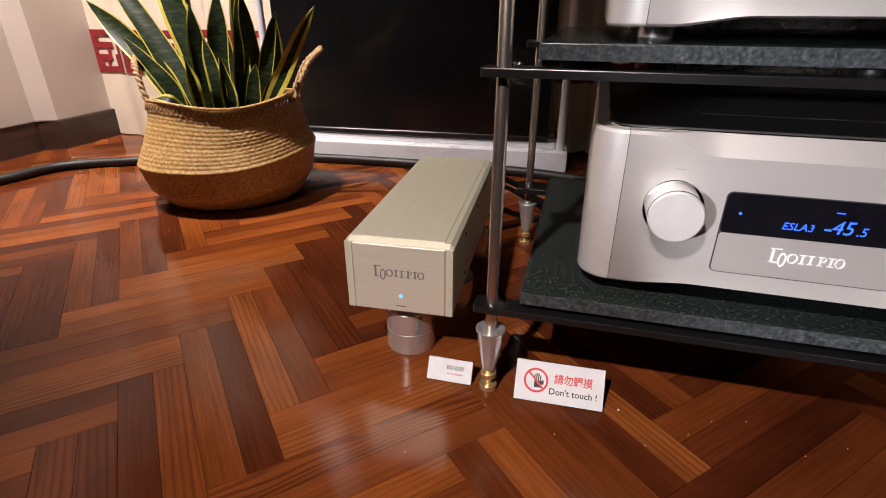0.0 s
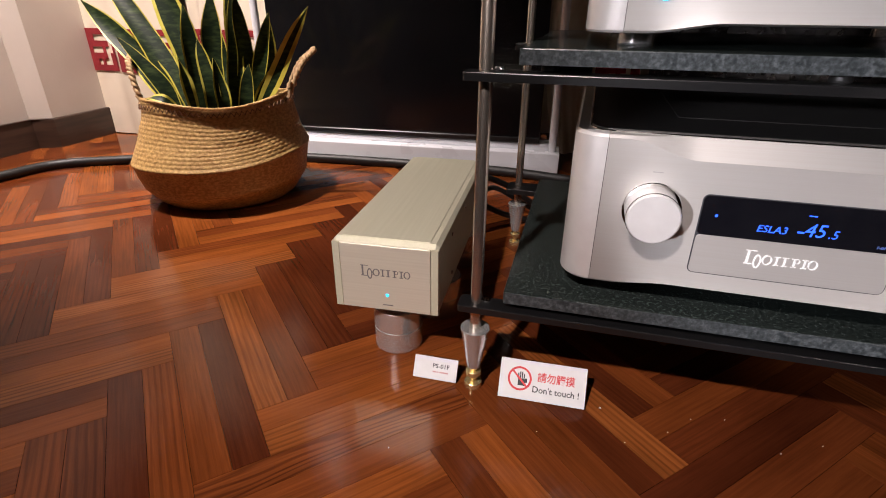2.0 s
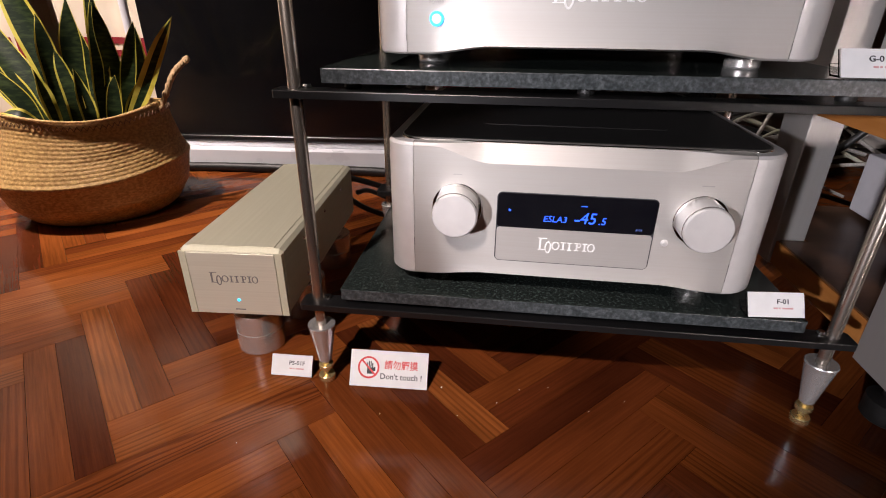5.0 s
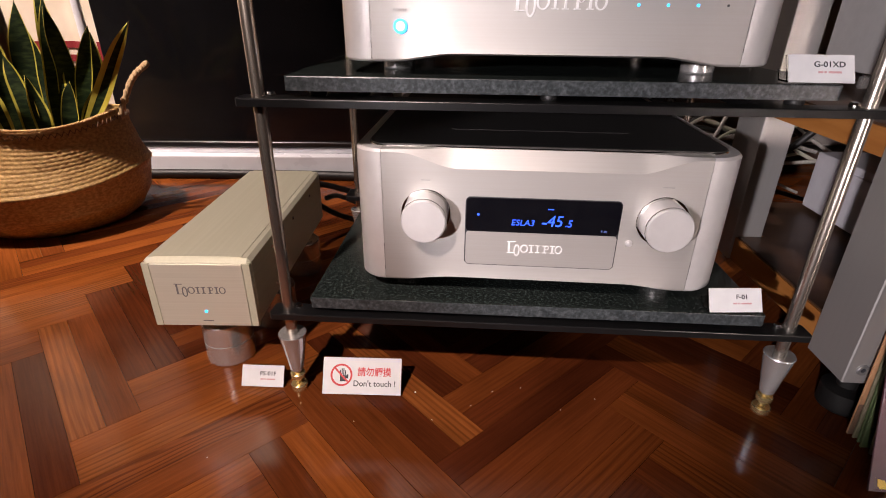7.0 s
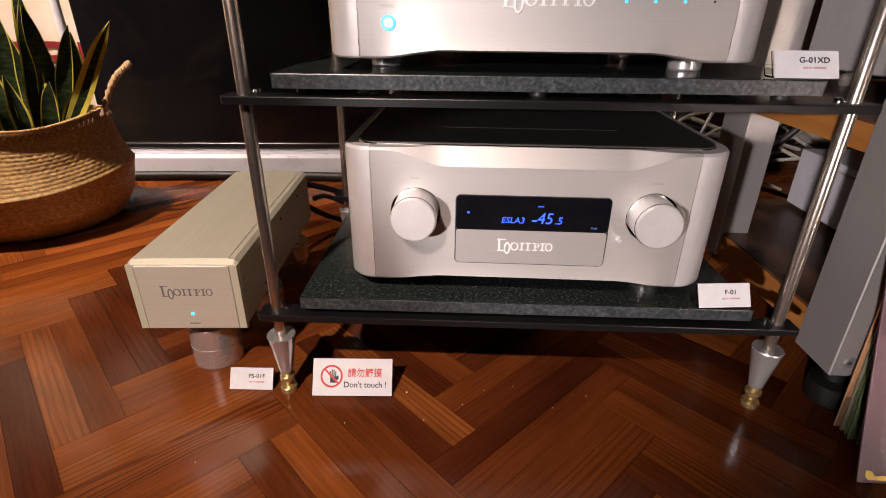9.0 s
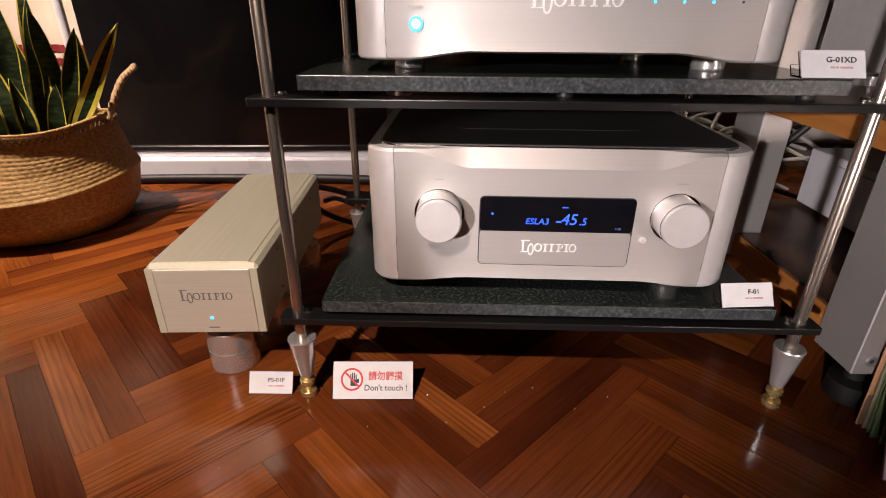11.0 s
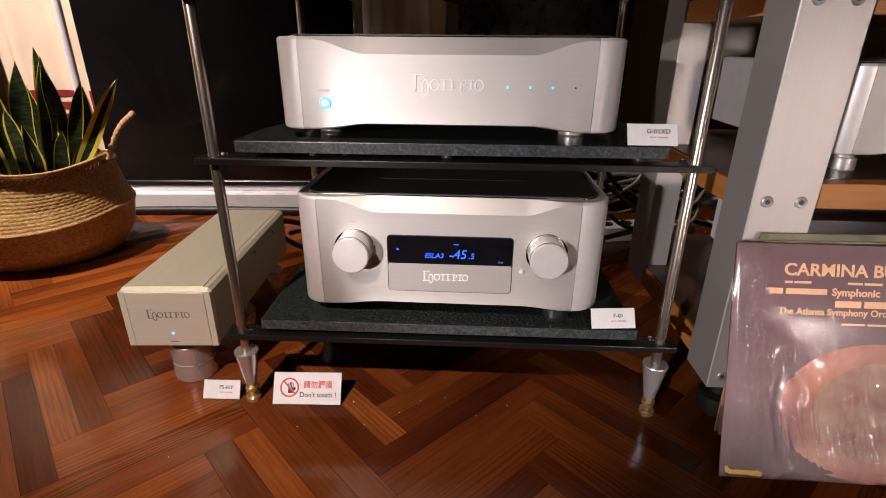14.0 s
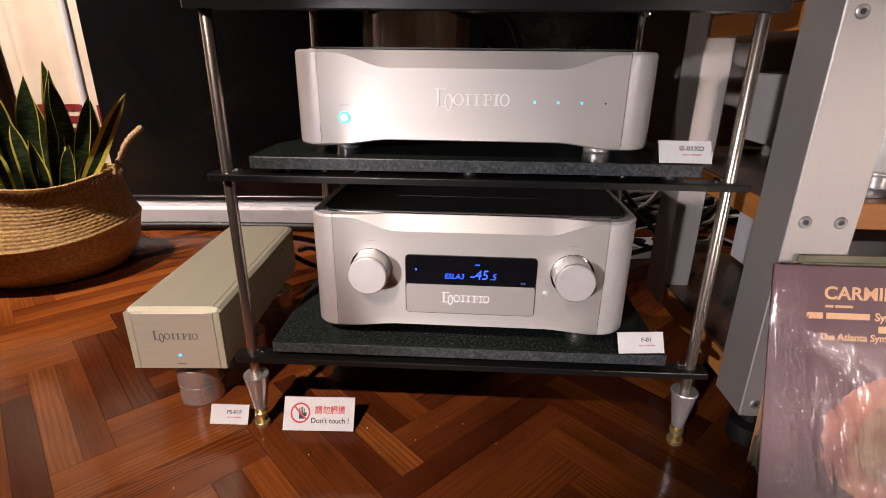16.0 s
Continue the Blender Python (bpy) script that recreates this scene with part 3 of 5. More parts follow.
def knob(x, z, parent):
    k = part("knob", tilt(lathe([(0, -0.0005), (0.0262, -0.0005), (0.0262, 0.0252), (0.0258, 0.0284), (0.0245, 0.0298), (0, 0.0302)], 56), pose(x, -0.001, z, 90)), SATIN, parent, smooth=18)
    part("knob_ring", tilt(lathe([(0.0264, -0.001), (0.0292, -0.001), (0.0296, 0.0), (0.0296, 0.0012), (0.0290, 0.0020), (0.0264, 0.0020), (0.0264, -0.001)], 56), pose(x, -0.0006, z, 90)), CHROME, k, "thin bright ring round the knob")
    part("knob_edge", tilt(lathe([(0.0262, 0.0242), (0.0266, 0.0247), (0.0266, 0.0255), (0.0262, 0.0260), (0.0262, 0.0242)], 56), pose(x, -0.001, z, 90)), CHROME, k)


S1, S2 = 0.155, 0.421
# integrated amplifier on the lower slab
amp = thing("integrated_amplifier", pose(0.3148, 0.010, S1, 0, 0, -0.8), "silver integrated amplifier with two round knobs and a lit display", "amplifier")
shell(0.445, 0.425, 0.0175, 0.1838, (0.1885, 0.1795), amp)
for x in (-0.165, 0.165):
    for y in (0.055, 0.36):
        chrome_foot(x, y, -0.0018, 0.0285, amp, 0.020)
knob(-0.1365, 0.109, amp)
knob(0.1365, 0.109, amp)
DZ0, DZM, DZ1 = 0.0445, 0.0885, 0.1305
# no real gap: a dark sheet proud of the panel paints its shade
part("door_gap_shade", tilt(prism(rounded(-0.0899, 0.0899, -DZ1 - 0.0009, -DZ0 + 0.0009, 0.0062, 5), -0.0001, 0.0006), pose(0, -0.0004, 0, -90)), DARK_PRINT, amp, "dark sheet painting the shaded gap round the display door")
door = part("display_door", tilt(prism(rounded(-0.0886, 0.0886, DZ0 + 0.0004, DZM - 0.0002, 0.0045, 5), 0.0, 0.0014, 0.0003), pose(0, -0.0004, 0, 90)), SILVER, amp)
win = part("display_window", tilt(prism(rounded(-0.0888, 0.0888, DZM, DZ1, 0.0045, 5), 0.0, 0.0016, 0.0003), pose(0, -0.0004, 0, 90)), GLASS_BLACK, amp, "black glossy display window with blue digits")
FACE = -0.0022
words("ESLA3", 0.0105, pose(-0.0360, FACE, DZM + 0.0095), BLUE, win, "digit_readout", squeeze=1.0, slant=0.15)
words("-", 0.0200, pose(-0.0010, FACE, DZM + 0.0085), BLUE, win, "digit_readout", squeeze=1.2)
words("45", 0.0195, pose(0.0055, FACE, DZM + 0.0095), BLUE, win, "digit_readout", squeeze=0.95, slant=0.15)
words(".5", 0.0125, pose(0.0265, FACE, DZM + 0.0095), BLUE, win, "digit_readout", squeeze=0.95, slant=0.15)
bars([(0.0055, 0.0125, DZM + 0.0302, DZM + 0.0312)], pose(0, FACE, 0), BLUE, win, "small_caption")
words("F-01", 0.0042, pose(0.0690, FACE, DZM + 0.004), BLUE_DIM, win, "small_caption")
part("status_light", tilt(lathe([(0, 0.0), (0.0016, 0.0), (0.0013, 0.0006), (0, 0.0008)], 16), pose(-0.0745, FACE + 0.0004, DZM + 0.0215, 90)), BLUE, win)
emblem(0.067, pose(-0.0400, -0.0020, DZ0 + 0.0185), WHITE_PAINT, door, 0.0005)
jack = part("headphone_button", tilt(lathe([(0, 0.0), (0.0042, 0.0), (0.0042, 0.0012), (0.0034, 0.0022), (0.0028, 0.0040), (0, 0.0046)], 24), pose(0.1035, 0, 0.0795, 90)), SATIN, amp)
bars([(-0.1415, -0.1315, 0.1487, 0.1498)], pose(0, -0.0001, 0), CAPTION, amp, "caption")
bars([(0.1300, 0.1430, 0.1487, 0.1498)], pose(0, -0.0001, 0), CAPTION, amp, "caption")
part("card_slot", box(0.2222, 0.2228, 0.040, 0.046, 0.085, 0.107), BLACK, amp)

# master unit on the upper slab
unit = thing("clock_generator", pose(0.3105, 0.000, S2, 0, 0, -0.6), "silver master clock unit with a glowing blue power button", "audio unit")
shell(0.441, 0.415, 0.0120, 0.1230, (0.1865, 0.1800), unit, 0.0165, 0.007, 0.009)
for x in (-0.170, 0.170):
    for y in (0.078, 0.36):
        chrome_foot(x, y, -0.0018, 0.0230, unit, 0.020)
emblem(0.090, pose(-0.046, -0.0005, 0.0620), WHITE_PAINT, unit, 0.0006)
btn = part("power_button", tilt(lathe([(0.0046, 0.0), (0.0068, 0.0), (0.0070, 0.0010), (0.0065, 0.0020), (0.0050, 0.0020), (0.0046, 0.0)], 32), pose(-0.1555, -0.0006, 0.0455, 90)), CYAN, unit, "glowing blue ring")
part("button_cap", tilt(lathe([(0, 0.0), (0.0045, 0.0), (0.0045, 0.0016), (0.0038, 0.0022), (0, 0.0024)], 32), pose(-0.1555, -0.0006, 0.0455, 90)), WHITE_LAMP, btn)
words("POWER", 0.0042, pose(-0.1555, -0.0006, 0.0590), CAPTION, unit, "caption", "CENTER")
bars([(-0.0060, 0.0080, 0.0295, 0.0308)], pose(0, -0.0004, 0), GREY_PRINT, unit, "caption")
for k, x in enumerate((0.0735, 0.1010, 0.1285, 0.1560)):
    part("status_light", tilt(lathe([(0, 0.0), (0.0015, 0.0), (0.0012, 0.0006), (0, 0.0008)] if k < 3 else [(0, 0.0), (0.0012, 0.0), (0.0012, 0.0004), (0, 0.0004)], 16), pose(x, -0.0004, 0.0665, 90)), CYAN if k < 3 else DARK_PRINT, unit)

# power supply on the floor
psu = thing("power_supply_box", pose(-0.1245, 0.0165, 0, 0, 0, 3.2), "champagne aluminium power supply box standing on three silver discs", "power supply")
W, D, Z0, Z1 = 0.0710, 0.400, 0.085, 0.1855
part("case", box(-W, W, 0.004, D, Z0, Z1, 0.0052, 1), CHAMPAGNE, psu, smooth=20)
face = part("front_plate", box(-W + 0.0105, W - 0.0105, 0.0, 0.0045, Z0 + 0.0006, Z1 - 0.0056, 0.0006), CHAMPAGNE_FACE, psu, "brushed champagne front plate, painted brighter as if lit, with an engraved mark")
for s in (-1, 1):
    part("corner_strip", prism([(s * (W - 0.0098), 0.0006), (s * (W - 0.0005), 0.0006), (s * W, 0.0040), (s * W, 0.0060), (s * (W - 0.0098), 0.0060)], Z0 + 0.0004, Z1 - 0.0055), CHAMPAGNE, psu)
part("top_plate", box(-W + 0.0125, W - 0.0125, 0.0100, D - 0.004, Z1 - 0.002, Z1 + 0.0012, 0.0006), CHAMPAGNE, psu)
emblem(0.068, pose(-0.034, -0.0002, 0.1365), GREY_PRINT, face, 0.0003)
part("status_light", tilt(lathe([(0, 0.0), (0.0024, 0.0), (0.0019, 0.0008), (0, 0.0011)], 16), pose(0.002, -0.0001, 0.1085, 90)), CYAN, face)
bars([(-0.0045, 0.0095, 0.0930, 0.0945)], pose(0, -0.0001, 0), GREY_PRINT, face, "caption")
for y, z in ((0.09, 0.165), (0.09, 0.105), (0.20, 0.165), (0.31, 0.165)):
    part("side_screw", tilt(lathe([(0, 0), (0.003, 0), (0.0026, 0.0012), (0, 0.0014)], 14), pose(W, y, z, 0, 90)), STEEL, psu)
for x, y in ((0.0, 0.052), (0.040, 0.150), (-0.040, 0.330), (0.040, 0.330)):
    disc = part("foot_disc", lathe([(0, 0.0003), (0.0340, 0.0003), (0.0350, 0.002), (0.0350, 0.0330), (0.0342, 0.0336), (0.0350, 0.0342), (0.0350, 0.0655), (0.0338, 0.0672), (0.024, 0.0672), (0.022, 0.0640), (0, 0.0640)], 48), STEEL, psu, "turned silver disc")
    disc.location = (x, y, 0)
    sp = part("spike", lathe([(0, 0.0642), (0.004, 0.0642), (0.016, 0.0760), (0.020, 0.0770), (0.020, 0.0852), (0, 0.0852)], 32), STEEL, disc)


# ---------------------------------------------------------------- small signs
def card_stand(m, w, h, lean, back, label, name="price_tag"):
    """A folded clear acrylic stand with a printed card in front; local x along the foot, front towards negative y."""
    t = thing(name, m, label, "sign", "acrylic sign stands")
    s, c = math.sin(radians(lean)), math.cos(radians(lean))
    prof = [(0, 0.0012), (h * s, h * c), (h * s + 0.0018, h * c), (0.0032, 0.0030), (back, 0.0030), (back + 0.006, 0.012), (back + 0.0076, 0.0112), (back + 0.0012, 0.0012)]
    bm = bmesh.new()
    a = [bm.verts.new((0, y, z)) for y, z in prof]
    b = [bm.verts.new((w, y, z)) for y, z in prof]
    k = len(prof)
    for i in range(k):
        bm.faces.new((a[i], a[(i + 1) % k], b[(i + 1) % k], b[i]))
    bm.faces.new(a[::-1])
    bm.faces.new(b)
    stand = part("stand", bm, ACRYLIC, t, "clear folded acrylic stand", smooth=None)
    tip = Matrix.Translation((0, -0.0008, 0.0014)) @ pose(0, 0, 0, -lean)
    card = part("card", tilt(box(0.0008, w - 0.0008, -0.0005, 0.0003, 0.0003, h - 0.0006), tip), PAPER, t, "white printed card", smooth=None)
    return t, card, tip @ pose(0, -0.0008, 0)


t, card, m = card_stand(pose(0.0345, -0.0125, 0, 0, 0, 2.0), 0.110, 0.0505, 33, 0.040, "white do-not-touch card in a clear acrylic stand on the floor", "warning_sign")
ringm = bmesh.new()
rows = []
for k in range(40):
    a = 2 * math.pi * k / 40
    rows.append([ringm.verts.new((0.0265 + q * math.cos(a), y, 0.0262 + q * math.sin(a))) for q, y in ((0.0152, -0.0002), (0.0126, -0.0002), (0.0126, 0.0002), (0.0152, 0.0002))])
for k in range(40):
    for j in range(4):
        ringm.faces.new((rows[k][j], rows[k][(j + 1) % 4], rows[(k + 1) % 40][(j + 1) % 4], rows[(k + 1) % 40][j]))
part("red_ring", tilt(ringm, m), RED_PRINT, card, smooth=None)
part("red_stroke", tilt(tilt(box(-0.0135, 0.0135, -0.00035, 0.0003, -0.0012, 0.0012), pose(0.0265, 0, 0.0262, 0, 45)), m), RED_PRINT, card, smooth=None)
bars([(0.0245, 0.0335, 0.0175, 0.0260), (0.0240, 0.0255, 0.0260, 0.0330), (0.0264, 0.0279, 0.0260, 0.0350), (0.0288, 0.0303, 0.0260, 0.0350), (0.0312, 0.0327, 0.0260, 0.0325), (0.0335, 0.0360, 0.0215, 0.0270)], m @ pose(0, 0.0001, 0), DARK_PRINT, card, "pictogram")
words("\u8acb\u52ff\u89f8\u6478", 0.0128, m @ pose(0.0720, 0, 0.0262), RED_PRINT, card, "lettering", "CENTER", 0.92, thick=0.0002)
words("Don't touch !", 0.0110, m @ pose(0.0725, 0, 0.0115), DARK_PRINT, card, "lettering", "CENTER", 0.98, thick=0.00012)

for text, m0, w, h, lab in (("PS-01F", pose(-0.0825, -0.0050, 0, 0, 0, 1.0), 0.061, 0.0305, "small white price card in a clear acrylic stand on the floor"),
                            ("F-01", pose(0.5220, -0.0085, 0.1532, 0, 0, 5.0), 0.066, 0.0300, "small white price card in an acrylic stand on granite"),
                            ("G-01XD", pose(0.5350, -0.0100, 0.4192, 0, 0, -1.0), 0.063, 0.0290, "small white price card in an acrylic stand on granite")):
    t, card, m = card_stand(m0, w, h, 30, 0.016, lab)
    words(text, 0.0080, m @ pose(w * 0.62, 0, 0.0160), DARK_PRINT, card, "lettering", "CENTER", 1.05, thick=0.0001)
    bars([(w * 0.45, w * 0.52, 0.0098, 0.0117), (w * 0.54, w * 0.57, 0.0098, 0.0117), (w * 0.60, w * 0.79, 0.0098, 0.0117)], m, PINK_PRINT, card, "price_line")

# ---------------------------------------------------------------- plant in basket
BX, BY = -0.790, 0.588
LEANX, LEANY = 0.79, 0.61


def slouch(x, y, z):
    """The soft basket sits lower on one side; tilt and rim shift fit the camera's view."""
    s = x * LEANX + y * LEANY
    up = ease((z - 0.115) / 0.13)
    fall = (0.065 - 0.050 * up) * s * min(1, z / 0.10)
    return Vector((x + 0.010 * LEANX * up, y + 0.010 * LEANY * up, max(0.0008, z + fall + 0.007 * math.sin(3 * math.atan2(y, x) + 1) * min(1, z / 0.2))))


basket = thing("basket", pose(BX, BY, 0), "golden woven seagrass belly basket with twisted rope handles", "basket")


def basket_radius(z):
    keys = [(0.0, 0.150), (0.012, 0.168), (0.05, 0.196), (0.105, 0.208), (0.117, 0.213), (0.123, 0.209), (0.165, 0.190), (0.21, 0.176), (0.245, 0.170), (0.252, 0.169)]
    for (za, ra), (zb, rb) in zip(keys, keys[1:]):
        if z <= zb:
            return ra + (rb - ra) * (z - za) / (zb - za)
    return keys[-1][1]


bm = bmesh.new()
NS, NR, HB = 360, 180, 0.252
grid = []
for j in range(NR + 1):
    z = HB * j / NR
    coil = z / 0.0083
    row = []
    for k in range(NS):
        a = 2 * math.pi * k / NS
        ridge = abs(math.sin(math.pi * coil))
        weave = math.sin(72 * a + (math.floor(coil) % 2) * math.pi)
        r = basket_radius(z) + 0.0008 * ridge + 0.0005 * weave * ridge + 0.004 * math.sin(2 * a + 0.5) + 0.0012 * noise.noise(Vector((math.cos(a) * 3, math.sin(a) * 3, z * 30)))
        row.append(bm.verts.new(slouch(r * math.cos(a), r * math.sin(a), z)))
    grid.append(row)
inner = []
for j in (NR, NR * 3 // 4, NR // 2):
    z = HB * j / NR
    inner.append([bm.verts.new(slouch((basket_radius(z) - 0.006) * math.cos(2 * math.pi * k / NS), (basket_radius(z) - 0.006) * math.sin(2 * math.pi * k / NS), z + (0.001 if j == NR else 0))) for k in range(NS)])
for a, b in zip(grid + inner, (grid + inner)[1:]):
    for k in range(NS):
        bm.faces.new((a[k], a[(k + 1) % NS], b[(k + 1) % NS], b[k]))
bm.faces.new(grid[0][::-1])
part("woven_body", bm, STRAW, basket, smooth=60)
rim_pts = [slouch(0.170 * math.cos(radians(a)), 0.170 * math.sin(radians(a)), 0.251) for a in range(0, 361, 3)]


def rope(points, r, turns, parent, name, mat, strands=2):
    path = smooth_path(points, 10)
    bm = bmesh.new()
    for s in range(strands):
        pts, up = [], Vector((0.3, 0.2, 0.9))
        for k, p in enumerate(path):
            d = (path[min(k + 1, len(path) - 1)] - path[max(k - 1, 0)]).normalized()
            side = d.cross(up).normalized()
            up = side.cross(d)
            a = 2 * math.pi * (turns * k / (len(path) - 1) + s / strands)
            pts.append(p + r * 0.55 * (math.cos(a) * side + math.sin(a) * up))
        tube(pts, r * 0.62, 7, bm=bm, raw=True)
    return part(name, bm, mat, parent, smooth=60)


rope([rim_pts[k] for k in range(0, 121, 4)], 0.0032, 70, basket, "rim_braid", STRAW)
bm = bmesh.new()
zig = []
for k in range(181):
    a = radians(2 * k)
    z = 0.2415 if k % 2 else 0.2325
    rr = basket_radius(z) + 0.0042 + 0.004 * math.sin(2 * a + 0.5)
    zig.append(slouch(rr * math.cos(a), rr * math.sin(a), z))
part("stitching", tube(zig, 0.0013, 5, raw=True), STITCH, basket, "dark brown zigzag stitching", smooth=60)


def handle(a0, a1, lean_out, height):
    p0 = slouch(0.173 * math.cos(radians(a0)), 0.173 * math.sin(radians(a0)), 0.225)
    p1 = slouch(0.173 * math.cos(radians(a1)), 0.173 * math.sin(radians(a1)), 0.225)
    am = radians((a0 + a1) / 2)
    out = Vector((math.cos(am), math.sin(am), 0))
    mid = (p0 + p1) / 2
    top = mid + out * lean_out + Vector((0, 0, height))
    q0 = p0.lerp(top, 0.55) + Vector((0, 0, height * 0.16)) + (p0 - mid) * 0.30
    q1 = p1.lerp(top, 0.55) + Vector((0, 0, height * 0.16)) + (p1 - mid) * 0.30
    rope([p0, q0, top + (p0 - mid) * 0.25, top + (p1 - mid) * 0.25, q1, p1], 0.0075, 14, basket, "handle", STRAW_PALE)


handle(8, 58, 0.080, 0.120)
handle(166, 212, 0.045, 0.115)

plant = thing("snake_plant", pose(BX, BY, 0.0), "snake plant with dark green yellow-edged leaves in soil", "plant")
bm = bmesh.new()
ring0 = []
for j in range(9):
    r = 0.172 * j / 8
    ring0.append([bm.verts.new(slouch(r * math.cos(2 * math.pi * k / 48), r * math.sin(2 * math.pi * k / 48), 0.185 + 0.010 * noise.noise(Vector((r * 40 * math.cos(k / 7.6), r * 40 * math.sin(k / 7.6), 0.3))))) for k in range(48)])
for a, b in zip(ring0, ring0[1:]):
    for k in range(48):
        f = [a[k], a[(k + 1) % 48], b[(k + 1) % 48], b[k]]
        bm.faces.new(f)
bmesh.ops.remove_doubles(bm, verts=bm.verts, dist=1e-5)
part("soil", bm, SOIL, plant)


def leaf(points, width, facing, curl=0.25, twist=0.0, green=None):
    """A thick sword-shaped leaf with a yellow margin, along points in the plant's own axes."""
    path = smooth_path(points, 7)
    n = len(path) - 1
    bm = bmesh.new()
    edge = green or 0.83 + 0.08 * math.sin(width * 913)
    cols = [-1, -edge, -edge / 2, 0, edge / 2, edge, 1]
    f0 = Vector(facing).normalized()
    rows = []
    for k, p in enumerate(path):
        t = k / n
        d = (path[min(k + 1, n)] - path[max(k - 1, 0)]).normalized()
        w = 0.78 * width * (0.55 + 0.45 * ease(t / 0.45)) * (1 + 0.06 * math.sin(14 * t + width * 300)) * (1 - max(0, (t - 0.55) / 0.45) ** 2.1) + 0.0012
        side = d.cross(f0).normalized()
        nor = side.cross(d).normalized()
        if twist:
            q = Matrix.Rotation(radians(twist * t), 3, d)
            side, nor = q @ side, q @ nor
        wav = 0.003 * math.sin(9 * t + width * 90)
        row = []
        for s in (1, -1):
            for c in cols:
                th = 0.0018 * (1 - c * c) + 0.0004
                row.append(bm.verts.new(p + side * c * w / 2 + nor * (curl * w / 2 * c * c + s * th + wav * c)))
        rows.append(row)
    m = len(cols)
    for a, b in zip(rows, rows[1:]):
        for s in range(2):
            for j in range(m - 1):
                f = bm.faces.new((a[s * m + j], a[s * m + j + 1], b[s * m + j + 1], b[s * m + j]))
                f.material_index = 1 if j in (0, m - 2) else 0
        for j in (0, m - 1):
            f = bm.faces.new((a[j], b[j], b[m + j], a[m + j]))
            f.material_index = 1
    bm.faces.new(rows[-1][:m] + rows[-1][m:][::-1])
    return part("leaf", bm, [LEAF, LEAF_EDGE], plant, smooth=60)


CAM_SIDE = (0.55, -0.80, 0.25)
LEAVES = [  # base, middle, tip in the basket's axes; width; facing; twist
    ((-0.055, -0.03, 0.16), (-0.180, -0.02, 0.315), (-0.350, 0.010, 0.462), 0.072, CAM_SIDE, 0),
    ((-0.045, -0.02, 0.16), (-0.150, 0.010, 0.350), (-0.300, 0.040, 0.530), 0.070, (0.5, -0.8, 0.5), 12),
    ((-0.020, 0.00, 0.16), (-0.090, 0.030, 0.360), (-0.185, 0.06, 0.600), 0.080, CAM_SIDE, -8),
    ((-0.035, -0.07, 0.16), (-0.085, -0.08, 0.275), (-0.165, -0.09, 0.385), 0.044, (0.6, -0.7, 0.5), 0),
    ((0.005, -0.05, 0.16), (0.000, -0.05, 0.310), (-0.020, -0.03, 0.455), 0.052, CAM_SIDE, 15),
    ((0.025, -0.03, 0.16), (0.030, -0.02, 0.330), (0.030, 0.01, 0.490), 0.056, CAM_SIDE, -10),
    ((0.020, 0.05, 0.16), (0.020, 0.07, 0.340), (0.010, 0.10, 0.520), 0.060, CAM_SIDE, 10),
    ((0.060, 0.02, 0.16), (0.070, 0.03, 0.330), (0.075, 0.03, 0.480), 0.050, CAM_SIDE, 20),
    ((0.080, 0.03, 0.16), (0.110, 0.05, 0.310), (0.150, 0.05, 0.440), 0.042, CAM_SIDE, -15),
    ((0.095, -0.01, 0.16), (0.170, 0.000, 0.290), (0.275, 0.010, 0.452), 0.046, (0.35, -0.90, 0.45), 8),
    ((0.080, 0.01, 0.16), (0.130, 0.02, 0.270), (0.195, 0.03, 0.345), 0.046, CAM_SIDE, 10),
    ((0.050, -0.05, 0.16), (0.060, -0.06, 0.255), (0.052, -0.05, 0.345), 0.040, CAM_SIDE, 25),
    ((0.005, -0.08, 0.17), (-0.002, -0.09, 0.265), (-0.012, -0.09, 0.350), 0.036, (0.9, -0.5, 0.2), 30),
    ((-0.005, -0.09, 0.195), (-0.035, -0.120, 0.255), (-0.075, -0.140, 0.258), 0.030, (0.3, -0.5, 0.9), 0),
    ((0.045, 0.00, 0.16), (0.045, 0.03, 0.320), (0.055, 0.06, 0.500), 0.048, CAM_SIDE, 0),
    ((0.030, -0.06, 0.16), (0.035, -0.055, 0.270), (0.015, -0.045, 0.385), 0.046, CAM_SIDE, -20),
    ((-0.010, 0.06, 0.16), (-0.035, 0.085, 0.300), (-0.060, 0.11, 0.450), 0.058, CAM_SIDE, 12),
    ((0.085, -0.03, 0.16), (0.115, -0.025, 0.245), (0.125, -0.02, 0.330), 0.044, CAM_SIDE, -30),
    ((0.060, 0.06, 0.16), (0.095, 0.085, 0.300), (0.115, 0.10, 0.425), 0.054, CAM_SIDE, 8),
]
for base, mid, tip, wid, facing, tw in LEAVES:
    mid = Vector(mid) + Vector((random.uniform(-0.014, 0.014), random.uniform(-0.012, 0.012), random.uniform(-0.01, 0.01)))
    leaf([base, Vector(base).lerp(Vector(mid), 0.5) + Vector((0, 0, 0.006)), mid, Vector(mid).lerp(Vector(tip), 0.5) + Vector((0, 0, 0.004)), tip], wid, facing, 0.30, tw, 0.42 if tip[0] > 0.25 else 0.55 if wid < 0.037 else None)

